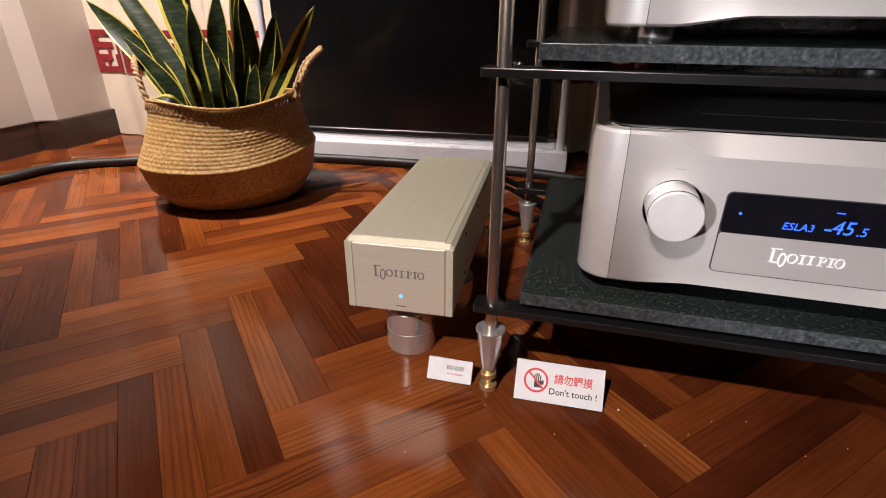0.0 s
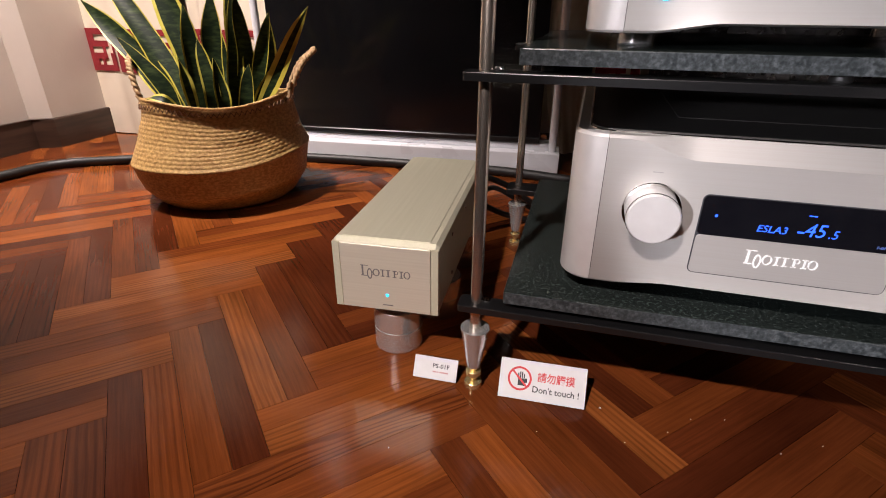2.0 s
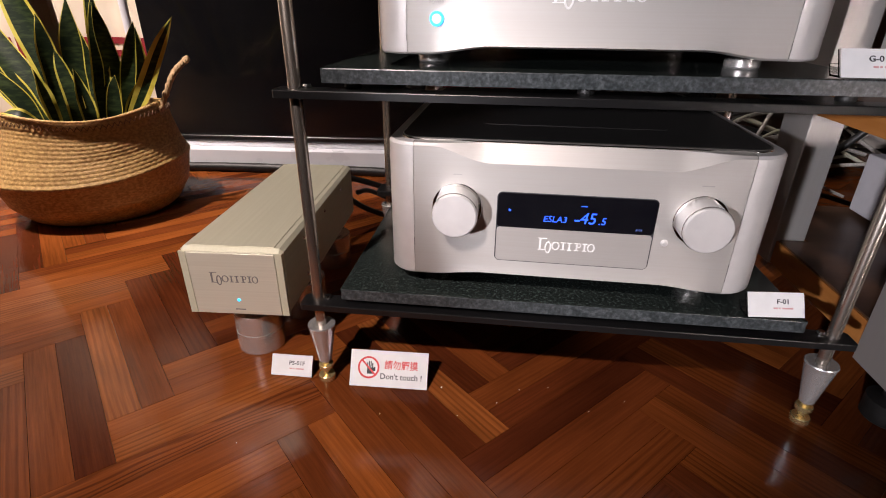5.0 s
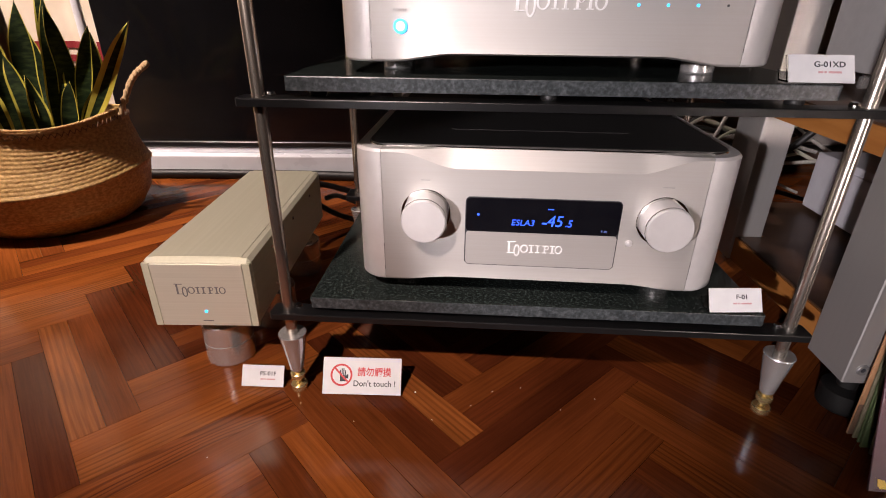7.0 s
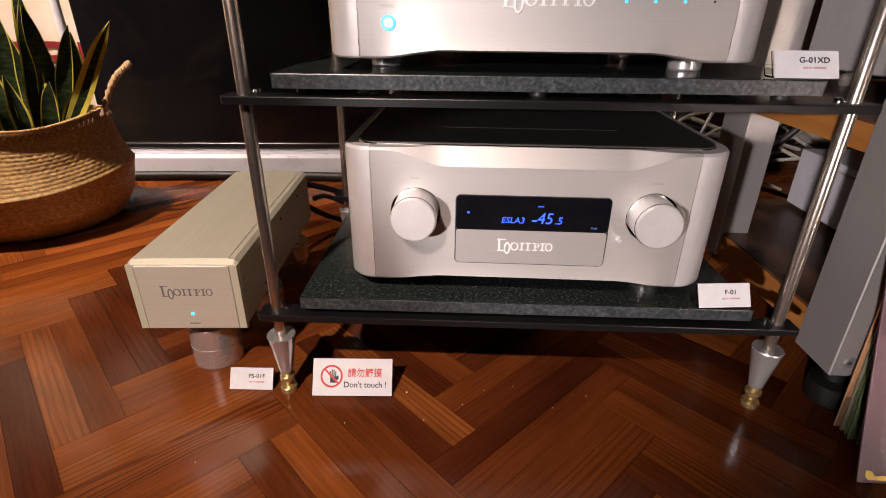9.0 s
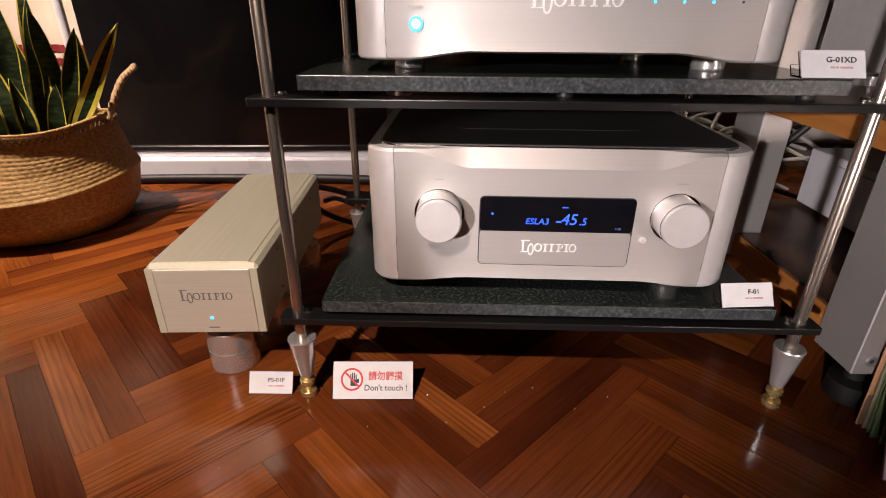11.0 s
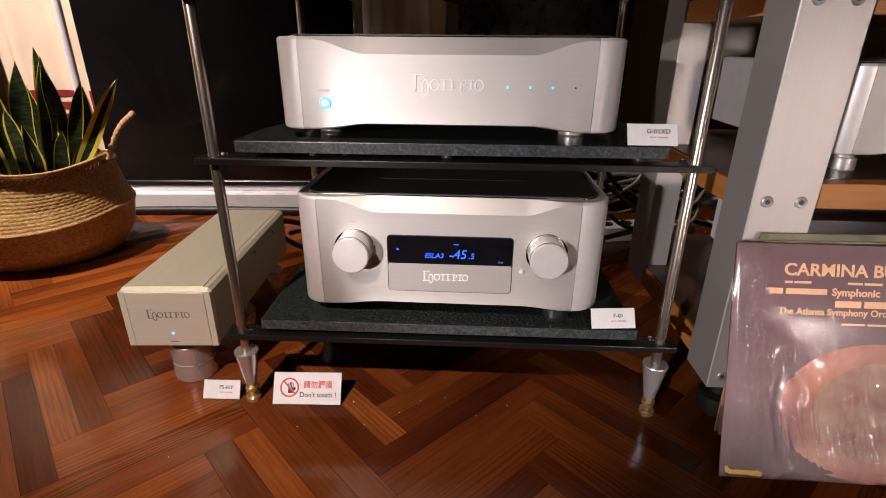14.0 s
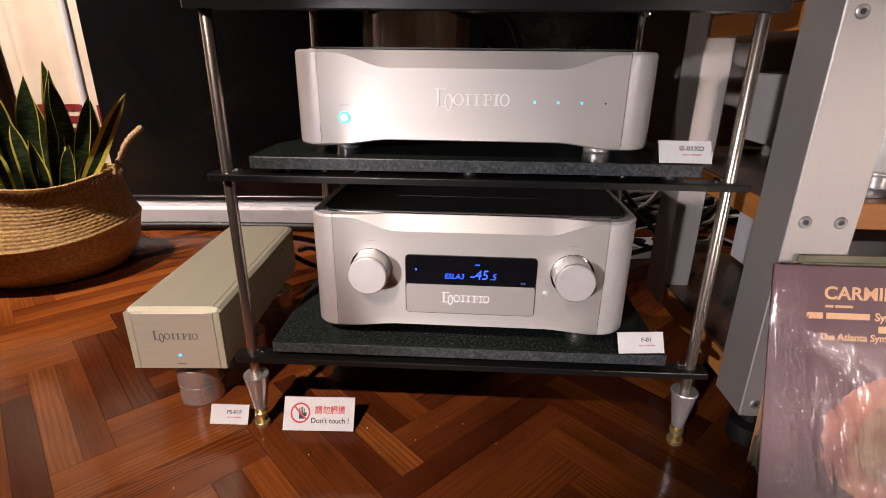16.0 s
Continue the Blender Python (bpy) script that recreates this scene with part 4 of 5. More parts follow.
# ---------------------------------------------------------------- screen on its white stand
SCR = pose(0.049, 0.977, 0, 0, 0, 3.6)
screen = thing("floor_screen", SCR, "large black screen on a long white floor base with white poles", "screen")
part("base", box(-0.985, 0.0, 0.0, 0.105, 0.0005, 0.064, 0.003, 2), WHITE_BASE, screen, "white lacquered metal base")
part("base_step", box(-0.960, -0.03, 0.040, 0.105, 0.064, 0.082, 0.002), WHITE_BASE, screen)
for x in (-0.935, -0.022):
    pole = part("pole", lathe([(0, 0.064), (0.0115, 0.064), (0.0115, 1.72), (0, 1.72)], 20), WHITE_BASE, screen, "round white pole")
    pole.location = (x, 0.030, 0)
part("panel", box(-0.905, -0.062, 0.040, 0.066, 0.100, 1.62, 0.004, 2), SCREEN, screen, "black slightly glossy panel")
part("bottom_rail", box(-0.905, -0.062, 0.036, 0.070, 0.084, 0.100, 0.002), BLACK_METAL, screen)
part("clip", tilt(lathe([(0, -0.004), (0.008, -0.004), (0.009, 0), (0.008, 0.004), (0, 0.004)], 16), pose(-0.050, 0.028, 0.108, 90)), CHROME, screen)


# ---------------------------------------------------------------- cloth hangings with a fret band
def hanging(name, x0, x1, y, folds, depth, z0, z1, label, phase=0.0, pinch=0.0):
    t = thing(name, pose(x0, y, 0), label, "curtain", "cloth hangings")
    w = x1 - x0
    nx = max(24, int(folds * 14))

    def at(u, z, off=0.0):
        k = 1 - pinch * ease((0.25 - z) / 0.3) if pinch else 1
        x = w * (0.5 + (u - 0.5) * k)
        s = 2 * math.pi * folds * u + phase
        yy = depth * (math.sin(s) + 0.35 * math.sin(2.3 * s + 1.1)) * (0.8 + 0.25 * math.sin(3 * z + u * 4))
        return Vector((x + 0.008 * math.sin(5 * z + u * 9), yy - off, z))
    bm = bmesh.new()
    zs = [z0 + (z1 - z0) * j / 30 for j in range(31)]
    rows = [[bm.verts.new(at(i / nx, z)) for i in range(nx + 1)] for z in zs]
    rows2 = [[bm.verts.new(at(i / nx, z, -0.0025)) for i in range(nx + 1)] for z in zs]
    for g in (rows, rows2):
        for a, b in zip(g, g[1:]):
            for i in range(nx):
                bm.faces.new((a[i], a[i + 1], b[i + 1], b[i]))
    for i in range(nx):
        bm.faces.new((rows[0][i], rows2[0][i], rows2[0][i + 1], rows[0][i + 1]))
    for a, b, c, d in zip(rows, rows[1:], rows2, rows2[1:]):
        bm.faces.new((a[0], b[0], d[0], c[0]))
        bm.faces.new((a[-1], b[-1], d[-1], c[-1]))
    cloth = part("cloth", bm, CLOTH, t, smooth=70)
    # fret band: red cells on the cream cloth
    cell, zb = 0.0165, 0.232
    cols = max(2, int(w / cell))
    FRET = ["111111110", "110000010", "111111010", "100010010", "111110110", "110100110", "111111110"]
    band = bmesh.new()
    for j, line in enumerate(FRET):
        for i in range(cols):
            if line[i % 9] == "1":
                za, zc = zb + (6 - j) * 0.0205, zb + (7 - j) * 0.0205
                for q in range(2):
                    ua, ub = (i + q / 2) / cols, (i + (q + 1) / 2) / cols
                    band.faces.new([band.verts.new(at(u, z, 0.0035)) for u, z in ((ua, za), (ub, za), (ub, zc), (ua, zc))])
    tagged(part("fret_band", band, CLOTH_RED, t, "dark red woven fret band", smooth=None), kind="stuff")
    return t


hanging("cloth_hanging", -1.668, -1.30, 1.045, 1.2, 0.016, 0.004, 2.2, "cream cloth hanging with a dark red fret band", 0.4)
hanging("cloth_hanging", -1.29, -0.885, 1.130, 2.2, 0.018, 0.02, 2.2, "folded cream cloth hanging with a dark red fret band", 1.0)
hanging("cloth_hanging", -0.03, 0.26, 1.20, 2.4, 0.018, 0.015, 2.2, "gathered cream cloth hanging with a dark red fret band", 2.0, 0.35)

# ---------------------------------------------------------------- cables on the floor
def cable(points, r, mat, label, n=10):
    bm = tube(points, r, n)
    ob = link_mesh("cable", bm, mat, None, 60)
    return tagged(ob, label, "cable", "floor cables")


cable([(-1.62, 0.18, 0.014), (-1.47, 0.44, 0.014), (-1.42, 0.615, 0.014), (-1.25, 0.725, 0.014), (-1.02, 0.85, 0.014), (-0.73, 0.905, 0.014), (-0.43, 0.925, 0.014), (-0.1, 0.93, 0.014), (0.25, 0.88, 0.014), (0.5, 0.95, 0.014)], 0.0135, RUBBER, "thick black sleeved cable lying along the floor", 14)
cable([(-0.11, 0.428, 0.15), (-0.09, 0.46, 0.145), (-0.04, 0.54, 0.10), (0.03, 0.62, 0.03), (0.15, 0.66, 0.008), (0.35, 0.70, 0.008)], 0.0065, RUBBER, "black cable from the power supply box")
cable([(-0.16, 0.43, 0.13), (-0.14, 0.47, 0.12), (-0.08, 0.53, 0.05), (0.0, 0.58, 0.010), (0.12, 0.60, 0.008), (0.30, 0.64, 0.008)], 0.0065, RUBBER, "black cable from the power supply box")
cable([(-0.07, 0.43, 0.125), (-0.05, 0.47, 0.115), (0.01, 0.53, 0.06), (0.08, 0.57, 0.010), (0.25, 0.57, 0.008)], 0.005, RUBBER, "black cable from the power supply box")

for k, (pts, r, mat, lab) in enumerate((
    ([(0.50, 0.44, 0.22), (0.56, 0.52, 0.24), (0.66, 0.62, 0.20), (0.78, 0.74, 0.06), (0.95, 0.80, 0.012)], 0.006, RUBBER, "black mains cable behind the rack"),
    ([(0.40, 0.45, 0.27), (0.52, 0.56, 0.30), (0.70, 0.64, 0.27), (0.84, 0.62, 0.30), (1.00, 0.70, 0.22)], 0.0055, RUBBER, "black mains cable behind the rack"),
    ([(0.46, 0.44, 0.50), (0.50, 0.53, 0.53), (0.60, 0.60, 0.44), (0.68, 0.64, 0.26), (0.82, 0.70, 0.10)], 0.0065, RUBBER, "black mains cable behind the rack"),
    ([(0.10, 0.44, 0.62), (0.20, 0.55, 0.655), (0.30, 0.58, 0.625), (0.38, 0.60, 0.63), (0.45, 0.66, 0.50)], 0.0085, RUBBER, "thick black cable drooping behind the rack"),
    ([(0.44, 0.45, 0.26), (0.60, 0.60, 0.14), (0.78, 0.68, 0.16), (0.92, 0.62, 0.20), (1.02, 0.58, 0.30)], 0.0045, CLEAR_CABLE, "grey braided signal cable behind the rack"),
    ([(0.52, 0.45, 0.28), (0.64, 0.56, 0.20), (0.74, 0.72, 0.22), (0.90, 0.74, 0.14), (1.10, 0.70, 0.16)], 0.0045, CLEAR_CABLE, "grey braided signal cable behind the rack"),
    ([(0.48, 0.45, 0.24), (0.62, 0.62, 0.25), (0.80, 0.58, 0.13), (0.94, 0.70, 0.09), (1.12, 0.78, 0.03)], 0.0060, RUBBER, "black mains cable behind the rack"),
    ([(0.70, 0.70, 0.02), (0.84, 0.66, 0.09), (0.92, 0.58, 0.22), (1.0, 0.56, 0.31), (1.1, 0.60, 0.25)], 0.0075, RUBBER, "black mains cable behind the rack"),
)):
    cable(pts, r, mat, lab)

for k in range(16):
    a, b = random.uniform(0, 1), random.uniform(0, 1)
    cable([(0.36 + 0.14 * a, 0.46, 0.24 + 0.05 * b), (0.52 + 0.08 * b, 0.56 + 0.05 * a, 0.27 - 0.16 * a), (0.68 + 0.10 * a, 0.60 + 0.14 * b, 0.10 + 0.16 * b), (0.84 + 0.1 * b, 0.62 + 0.16 * a, 0.08 + 0.22 * a), (0.98 + 0.16 * a, 0.66 + 0.14 * b, 0.04 + 0.22 * b)],
          0.003 + 0.003 * b, (CLEAR_CABLE, RUBBER, PALE_CABLE)[k % 3], ("grey braided signal cable", "black mains cable", "pale green-grey loudspeaker cable")[k % 3] + " tangled behind the rack", 7)
strip = thing("power_strip", pose(0.86, 0.80, 0, 0, 0, 12), "white power strip with dark sockets on the floor", "power strip")
part("housing", box(-0.16, 0.16, -0.035, 0.035, 0.0005, 0.045, 0.006, 2), WHITE_BASE, strip)
for x in (-0.11, -0.05, 0.01, 0.07):
    s = part("socket", lathe([(0, 0.0452), (0.019, 0.0452), (0.019, 0.0475), (0.016, 0.0478), (0.015, 0.0462), (0, 0.0462)], 20), BLACK, strip)
    s.location = (x, 0, 0)

# plain black block that fills the dark area behind the rack
cab = thing("black_block", pose(0.30, 1.02, 0), "plain black block behind the rack", "cabinet")
part("body", box(0.0, 0.52, 0.0, 0.38, 0.03, 1.15, 0.006, 2), BLACK, cab)
part("plinth", box(0.02, 0.50, 0.02, 0.36, 0.0005, 0.03), BLACK_METAL, cab)

# ---------------------------------------------------------------- second rack: aluminium posts and wooden shelves
rack2 = thing("aluminium_rack", pose(0, 0, 0), "aluminium post rack with orange-edged, dark-topped wooden shelves", "rack")
FX0, FX1, FY0, FY1 = 0.700, 0.781, -0.017, 0.056


def bolt(x, y, z, parent):
    b = part("bolt", tilt(lathe([(0, 0.0004), (0.0034, 0.0004), (0.0036, 0.0022), (0.0062, 0.0024), (0.0074, 0.0016), (0.0078, 0.0), (0, 0.0)], 24), pose(x, y, z, 90)), BOLT, parent)
    part("bolt_socket", tilt(lathe([(0, 0.0006), (0.0033, 0.0006), (0.0033, 0.0012), (0, 0.0012)], 6), pose(x, y, z, 90)), DARK_PRINT, b)


front_post = part("post", box(FX0, FX1, FY0, FY1, 0.065, 1.25, 0.0014), ALU, rack2, "brushed aluminium post with hex bolts")
for z in (0.353, 0.586, 0.83, 1.07):
    for x in (0.7185, 0.7605):
        bolt(x, FY0, z, front_post)
for x in (0.7185, 0.7605):
    bolt(x, FY0, 0.086, front_post)
right_post = part("post", box(1.300, 1.381, FY0, FY1, 0.065, 1.25, 0.0014), ALU, rack2)
for x0 in (0.700, 1.331):
    part("post", box(x0, x0 + 0.050, 0.312, 0.397, 0.075, 1.25, 0.0014), ALU, rack2)
for x0, x1, y0, y1 in ((FX0, FX1, FY0, FY1), (1.300, 1.381, FY0, FY1), (0.700, 0.750, 0.312, 0.397), (1.331, 1.381, 0.312, 0.397)):
    q = 1.0 if y0 < 0.1 else 0.4
    part("foot", lathe([(0, 0.0005), (0.026 * q, 0.0005), (0.028 * q, 0.003), (0.028 * q, 0.030), (0.012 * q, 0.034), (0.012 * q, 0.0778), (0, 0.0778)], 28), RUBBER, rack2).location = ((x0 + x1) / 2 + (0 if y0 < 0.1 else 0.10 if x0 < 1 else -0.10), (y0 + y1) / 2, 0)
for z0, z1 in ((0.078, 0.121), (0.331, 0.366), (0.572, 0.607), (0.83, 0.865)):
    outline = [(0.7045, 0.0575), (1.3765, 0.0575), (1.3765, 0.3105), (1.3295, 0.3105), (1.3295, 0.50), (0.7515, 0.50), (0.7515, 0.3105), (0.7045, 0.3105)]
    sh = part("wooden_shelf", prism(outline, z0, z1 - 0.003), SHELF_EDGE, rack2, "orange-edged wooden shelf")
    part("shelf_top", prism([(x + (0.003 if x < 1 else -0.003), y + (0.003 if y < 0.3 else -0.003)) for x, y in outline], z1 - 0.0029, z1), SHELF_TOP, sh, "dark brown shelf top")
    part("front_rail", box(FX1 + 0.001, 1.299, 0.030, 0.0570, z0, z1, 0.001), SHELF_EDGE, rack2)

dev = thing("amplifier", pose(1.060, 0.075, 0.366), "silver component with rounded corners on a wooden shelf", "amplifier")
shell(0.445, 0.36, 0.030, 0.150, (0.1885, 0.1885), dev, 0.016, 0.007, 0.009)
for x in (-0.165, 0.165):
    for y in (0.05, 0.31):
        chrome_foot(x, y, 0.0002, 0.040, dev, 0.022)
dev2 = thing("amplifier", pose(1.090, 0.260, 0.1210, 0, 0, 0), "pale grey metal component on the lowest wooden shelf", "amplifier")
part("case", box(-0.190, 0.20, 0.0, 0.205, 0.008, 0.118, 0.003, 2), GREY_BOX, dev2)
part("side_fin", box(-0.197, -0.190, 0.012, 0.120, 0.012, 0.105, 0.001), GREY_BOX, dev2)
for x in (-0.16, 0.17):
    for y in (0.03, 0.18):
        part("foot", lathe([(0, 0.0003), (0.014, 0.0003), (0.014, 0.0085), (0, 0.0085)], 20), RUBBER, dev2).location = (x, y, 0)

# ---------------------------------------------------------------- records leaning on the post
def record(name, m, lean, mats, label, thick=0.0035, size=0.315, wrap=False):
    t = thing(name, m, label, "record", "leaning records")
    lean_m = pose(0, 0, 0.0005, -lean)
    sleeve = part("sleeve", tilt(box(0, size, 0, thick, 0.0, size, 0.0006), lean_m), mats, t)
    return t, sleeve, lean_m


t, sl, lm = record("record_sleeve", pose(0.6845, -0.1230, 0.0012, 0, 0, -1.0), 17.0, SLEEVE, "mauve record sleeve in crinkled clear plastic leaning on others")
fm = lm @ pose(0, -0.0003, 0)
rim = bmesh.new()


def oval(cx, cz, rx, rz, y, n=48):
    bm = bmesh.new()
    prof = [(cx + rx * math.cos(2 * math.pi * k / n), cz + rz * math.sin(2 * math.pi * k / n)) for k in range(n)]
    lo = [bm.verts.new((x, y, z)) for x, z in prof]
    hi = [bm.verts.new((x, y + 0.0002, z)) for x, z in prof]
    bm.faces.new(lo)
    bm.faces.new(hi[::-1])
    for k in range(n):
        bm.faces.new((lo[k], lo[(k + 1) % n], hi[(k + 1) % n], hi[k]))
    return bm


part("picture", tilt(oval(0.185, 0.100, 0.118, 0.088, -0.0003), lm), SLEEVE_ART, sl, "rust-red oval picture")
part("picture_middle", tilt(oval(0.195, 0.098, 0.088, 0.064, -0.0006), lm), SLEEVE_ART_IN, sl, "cream middle of the oval picture")
words("CARMINA BURANA", 0.0220, fm @ pose(0.060, -0.0003, 0.2745), GOLD_PRINT, sl, "lettering", "LEFT", 1.05, thick=0.0005)
bars([(0.062, 0.072, 0.2640, 0.2670), (0.0740, 0.095, 0.2640, 0.2670), (0.140, 0.158, 0.2640, 0.2670), (0.160, 0.182, 0.2640, 0.2670)], fm @ pose(0, -0.0002, 0), GOLD_PRINT, sl, "name_line")
bars([(0.042, 0.060, 0.2500, 0.2575), (0.064, 0.115, 0.2500, 0.2575)], fm @ pose(0, -0.0002, 0), GOLD_PRINT, sl, "name_line")
words("Symphonic", 0.0135, fm @ pose(0.121, -0.0003, 0.2495), GOLD_PRINT, sl, "lettering", "LEFT", 1.0, thick=0.0004)
bars([(0.126, 0.158, 0.2345, 0.2430), (0.162, 0.192, 0.2345, 0.2430)], fm @ pose(0, -0.0002, 0), GOLD_PRINT, sl, "name_line")
words("The Atlanta Symphony Orchestra", 0.0120, fm @ pose(0.0565, -0.0003, 0.2240), GOLD_PRINT, sl, "lettering", "LEFT", 1.0, thick=0.0003)
bars([(0.136, 0.165, 0.2115, 0.2140), (0.168, 0.205, 0.2115, 0.2140)], fm @ pose(0, -0.0002, 0), GOLD_PRINT, sl, "name_line")
bars([(0.010, 0.050, 0.0080, 0.0165)], fm @ pose(0, -0.0002, 0), YELLOW, sl, "yellow_label")
# crinkled film over the front; bow and bulge shaped to set the glare in view
film_bm = bmesh.new()
NX, NZ = 300, 200
rows = []
for j in range(NZ + 1):
    row = []
    for i in range(NX + 1):
        x, z = -0.002 + 0.319 * i / NX, -0.0005 + 0.3175 * j / NZ
        edge = min(1, i / 6, (NX - i) / 6, j / 6, (NZ - j) / 6)
        crease = math.exp(-((x - 0.026) / 0.016) ** 2)
        warp = 0.02 * noise.noise(Vector((x * 12, z * 12, 5.0)))
        big = noise.noise(Vector((x * 9 + warp * 20, z * 13, 0.7)))
        ridge = 1 - abs(noise.noise(Vector((x * 60 + 40 * warp, z * 14, 2.2))))
        fine_r = 1 - abs(noise.noise(Vector((x * 170 + 90 * warp, z * 40, 6.4))))
        tight = 1 - abs(noise.noise(Vector((x * 190, z * 85 + 60 * warp, 3.1))))
        belly = math.exp(-((z - 0.042) / 0.072) ** 2) * math.exp(-((x - 0.155) / 0.105) ** 2)
        belly_side = math.exp(-((x - 0.030) / 0.024) ** 2) * (0.5 + 0.5 * math.sin(z * 70 + 9 * warp * 20))
        shoulder = math.exp(-((x - 0.062) / 0.022) ** 2) * ease((0.20 - z) / 0.06)
        low = 0.12 + 0.88 * ease((0.205 - z) / 0.05)
        h = 0.0012 + edge * (0.016 * max(0.0, 1 - z / 0.30) * min(1, max(0.0, z) / 0.025) + 0.0022 * (0.5 + 0.5 * big) + 0.0125 * belly + low * (0.0006 + 0.0024 * belly + 0.0030 * shoulder) * ridge ** 4 + low * (0.0005 + 0.0016 * belly + 0.0010 * shoulder) * fine_r ** 3 + ease((z - 0.02) / 0.03) * (0.0046 * crease * tight ** 3 + 0.0042 * belly_side))
        row.append(film_bm.verts.new((x, -h, z)))
    rows.append(row)
for a, b in zip(rows, rows[1:]):
    for i in range(NX):
        film_bm.faces.new((a[i], a[i + 1], b[i + 1], b[i]))
fo = part("plastic_cover", tilt(film_bm, lm), PLASTIC_FILM, sl, "crinkled clear plastic cover", smooth=80)
fo.visible_shadow = False

t, sl, lm = record("record_sleeve", pose(0.7180, -0.0590, 0.0005, 0, 0, 1.0), 6.6, GREEN_CARD, "dark green record sleeve leaning against the post", 0.003, 0.3095)
bars([(0.004, 0.0105, 0.030, 0.120)], lm @ pose(0, -0.0002, 0), LIGHT_CARD, sl, "print")
t, sl, lm = record("record_sleeve", pose(0.7165, -0.0365, 0.0005, 0, 0, 1.0), 2.6, CARD, "brown card record sleeve leaning against the post", 0.003, 0.3040)
part("lower_band", tilt(box(0.0002, 0.3038, -0.0004, 0.0002, 0.0003, 0.046), lm), CARD_DARK, sl, "dark brown printed band")
bars([(0.014, 0.030, 0.016, 0.032)], lm @ pose(0, -0.0006, 0), WHITE_PAINT, sl, "white_print")
bars([(0.004, 0.007, 0.13, 0.235), (0.013, 0.019, 0.150, 0.185), (0.013, 0.016, 0.19, 0.23)], lm @ pose(0, -0.0002, 0), DARK_PRINT, sl, "print")
for y, lean, mat, lab, dx, size in ((-0.0440, 3.8, LIGHT_CARD, "cream record sleeve in the leaning stack", 0.7190, 0.3125), (-0.0510, 5.2, GREEN_CARD, "olive green record sleeve in the leaning stack", 0.7200, 0.3085), (-0.0700, 8.2, LIGHT_CARD, "cream record sleeve in the leaning stack", 0.7215, 0.3060)):
    record("record_sleeve", pose(dx, y, 0.0005, 0, 0, 1.0), lean, mat, lab, 0.003, size)

# ---------------------------------------------------------------- herringbone parquet, piece by piece
PL, PW = 0.3180, 0.0795
ORIGIN = (-0.2490, -0.1195)
R2 = math.sqrt(0.5)


def plank_mesh(name, length, width, wood):
    g, h, c = 0.00022, 0.008, 0.00012
    bm = bmesh.new()
    lv = []
    for inset, z in ((0, -h), (0, -c), (c, 0)):
        x0, x1, y0, y1 = g + inset, length - g - inset, g + inset, width - g - inset
        lv.append([bm.verts.new(p) for p in ((x0, y0, z), (x1, y0, z), (x1, y1, z), (x0, y1, z))])
    for a, b in zip(lv, lv[1:]):
        for k in range(4):
            bm.faces.new((a[k], a[(k + 1) % 4], b[(k + 1) % 4], b[k]))
    bm.faces.new(lv[-1])
    me = bpy.data.meshes.new(name)
    bm.to_mesh(me)
    bm.free()
    me.materials.append(wood)
    return me


WOODS = {"A": WOOD_ANY, "D": WOOD_DARK, "M": WOOD_MID, "O": WOOD_ORANGE, "P": WOOD_STRIPED, "F": WOOD_FIGURED}
PLANKS = {k: plank_mesh("plank", PL, PW / 2, w) for k, w in WOODS.items()}
PLANK = PLANKS["A"]
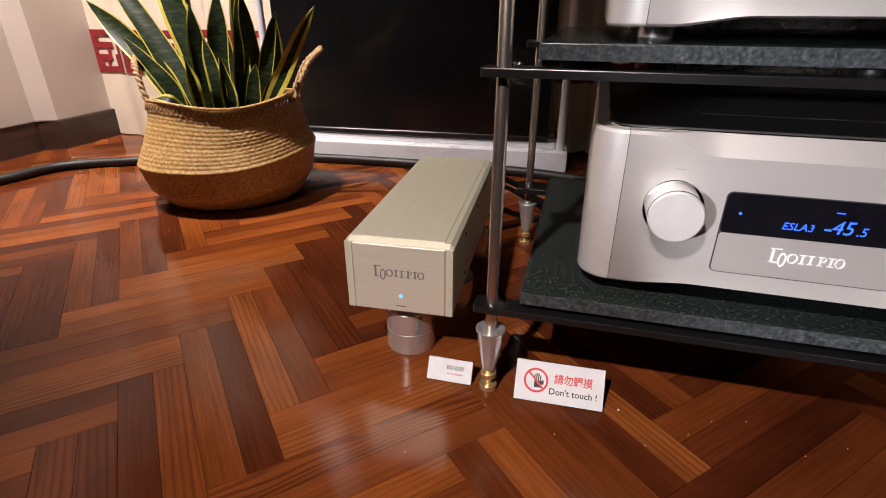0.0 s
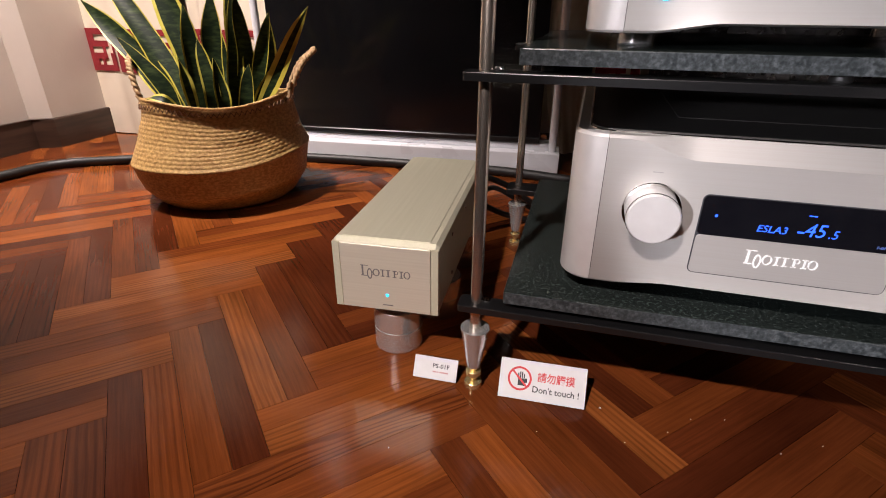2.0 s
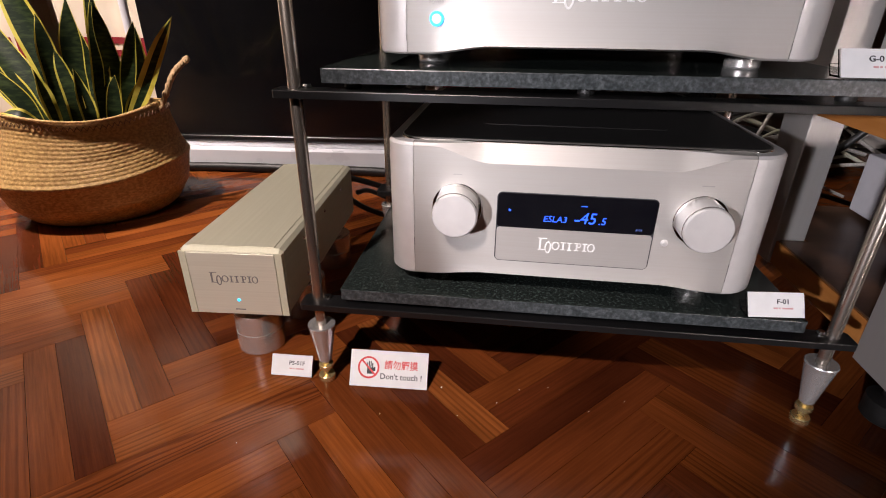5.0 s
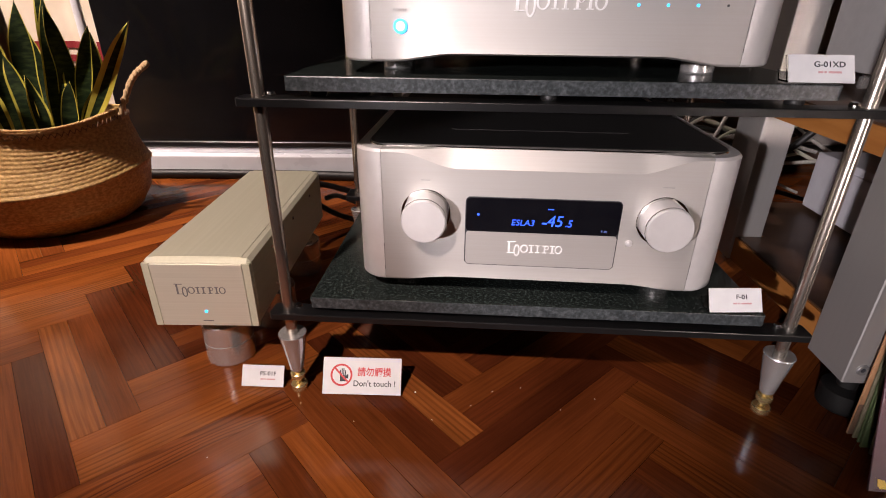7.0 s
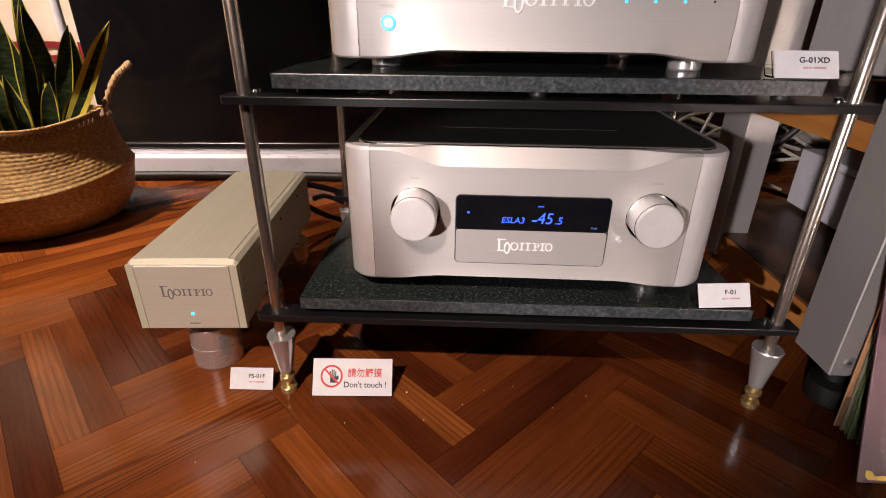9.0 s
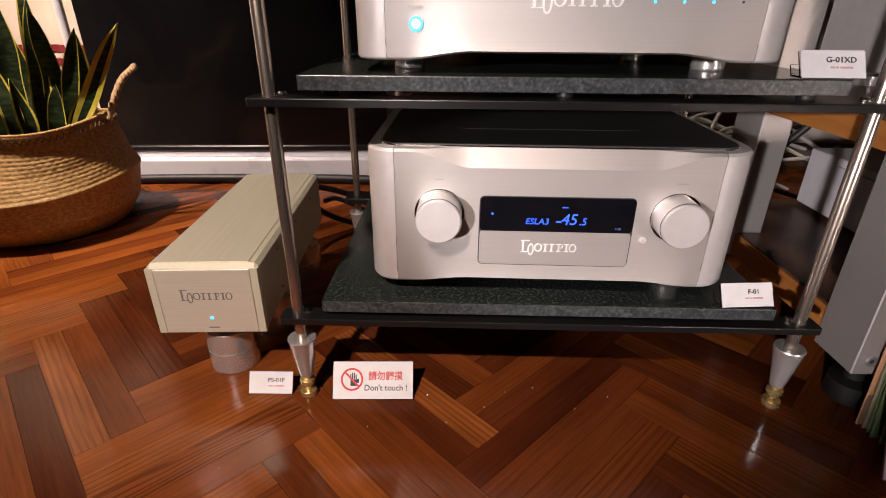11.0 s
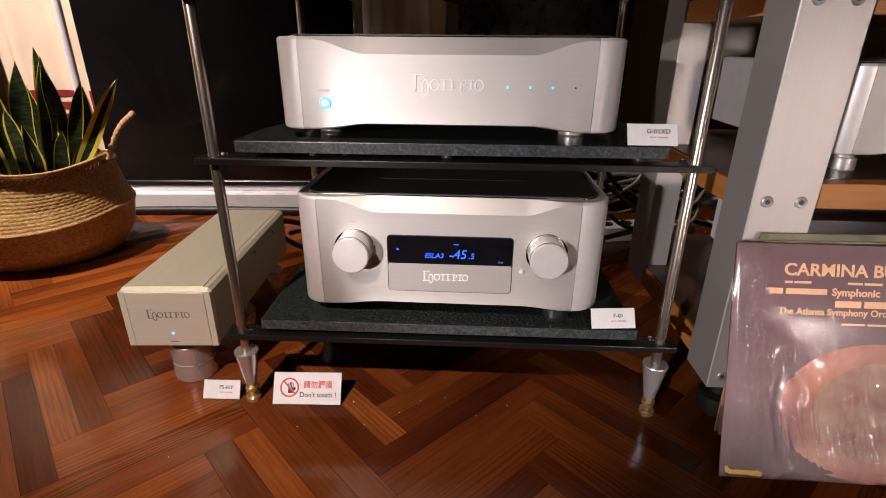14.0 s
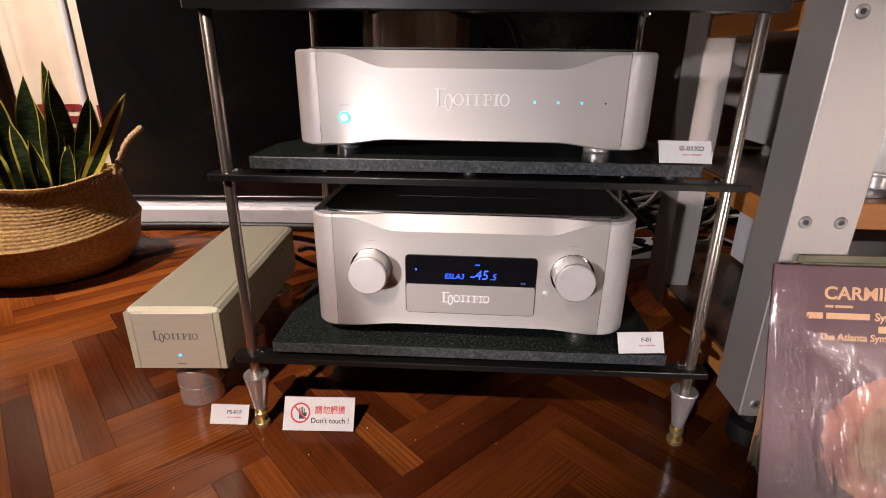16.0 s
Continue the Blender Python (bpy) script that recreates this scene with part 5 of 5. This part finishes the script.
# woods of the two halves of each block: column, first row, rising or falling, then one pair a row
LAID = {}
for col, row, kind, pairs in (
        (-2, -5, 0, "OM OM OM DO DM"), (-2, -4, 1, "OM DO MD MD DD DD"),
        (-1, -5, 0, "OM OM OM PO OP MM PO"), (-1, -4, 1, "DM DD DD DD PM MD DM"),
        # column 0, falling row -1: dark wood stands in for the rack's shade
        (0, -2, 0, "DM MO PO MF"), (0, -1, 1, "DM DP MM MO"),
        (1, -1, 0, "DM MD MM"), (1, -1, 1, "DD DM MM")):
    for k, pair in enumerate(pairs.split()):
        for half in (0, 1):
            LAID[col, row + k, kind, half] = pair[half]
near, rest = [], []
for col in range(-8, 16):
    for i in range(-40, 60):
        for kind in (0, 1):
          for half in (0, 1):
            if kind == 0:      # along the rising diagonal
                u, v, turn = -i * PW + col * PL, i * PW + col * PL + PW * (1 - half / 2), 45
            else:              # along the falling diagonal
                u, v, turn = PL - i * PW + col * PL + half * PW / 2, i * PW + col * PL, -45
            x, y = ORIGIN[0] + (u + v) * R2, ORIGIN[1] + (u - v) * R2
            mx, my = x + (PL / 2) * math.cos(radians(turn)), y + (PL / 2) * math.sin(radians(turn))
            if not (X0 - 0.08 < mx < X1 - 0.06 and Y0 + 0.06 < my < Y1 - 0.06):
                continue
            (near if -1.50 < mx < 0.98 and -0.46 < my < 0.66 + 0.40 * (mx < 0) else rest).append((x, y, turn, LAID.get((col, i, kind, half), "A")))
for x, y, turn, wood in near:
    ob = new("plank", PLANKS[wood])
    ob.matrix_world = pose(x, y, 0, 0, 0, turn)
    ob.parent = floor_ob
verts, faces = [], []
base_v = [v.co.copy() for v in PLANK.vertices]
base_f = [tuple(p.vertices) for p in PLANK.polygons]
for x, y, turn, wood in rest:
    m, k = pose(x, y, 0, 0, 0, turn), len(verts)
    verts += [tuple(m @ v) for v in base_v]
    faces += [tuple(k + j for j in f) for f in base_f]
me = bpy.data.meshes.new("far_planks")
me.from_pydata(verts, [], faces)
me.materials.append(WOOD_ANY)
far = new("far_planks", me)
far.parent = floor_ob
tagged(far, "herringbone planks farther off", kind="stuff")
# dust specks on the varnish
for k in range(9):
    x, y = ((0.163, 0.0), (0.19, -0.05), (0.31, 0.02), (0.27, 0.01), (-0.07, -0.13), (0.36, -0.02), (0.09, -0.06), (0.41, 0.005), (0.24, -0.02))[k]
    sp = link_mesh("crumb", lathe([(0, 0.0002), (0.0009, 0.0003), (0.0012, 0.0010), (0.0006, 0.0018), (0, 0.0020)], 7), WHITE_PAINT, None, 60)
    sp.location, sp.scale = (x, y, 0), (0.5 + 0.12 * (k == 0) * 5,) * 3
    tagged(sp, "tiny pale crumb lying on the parquet", "crumb", "crumbs on the floor")
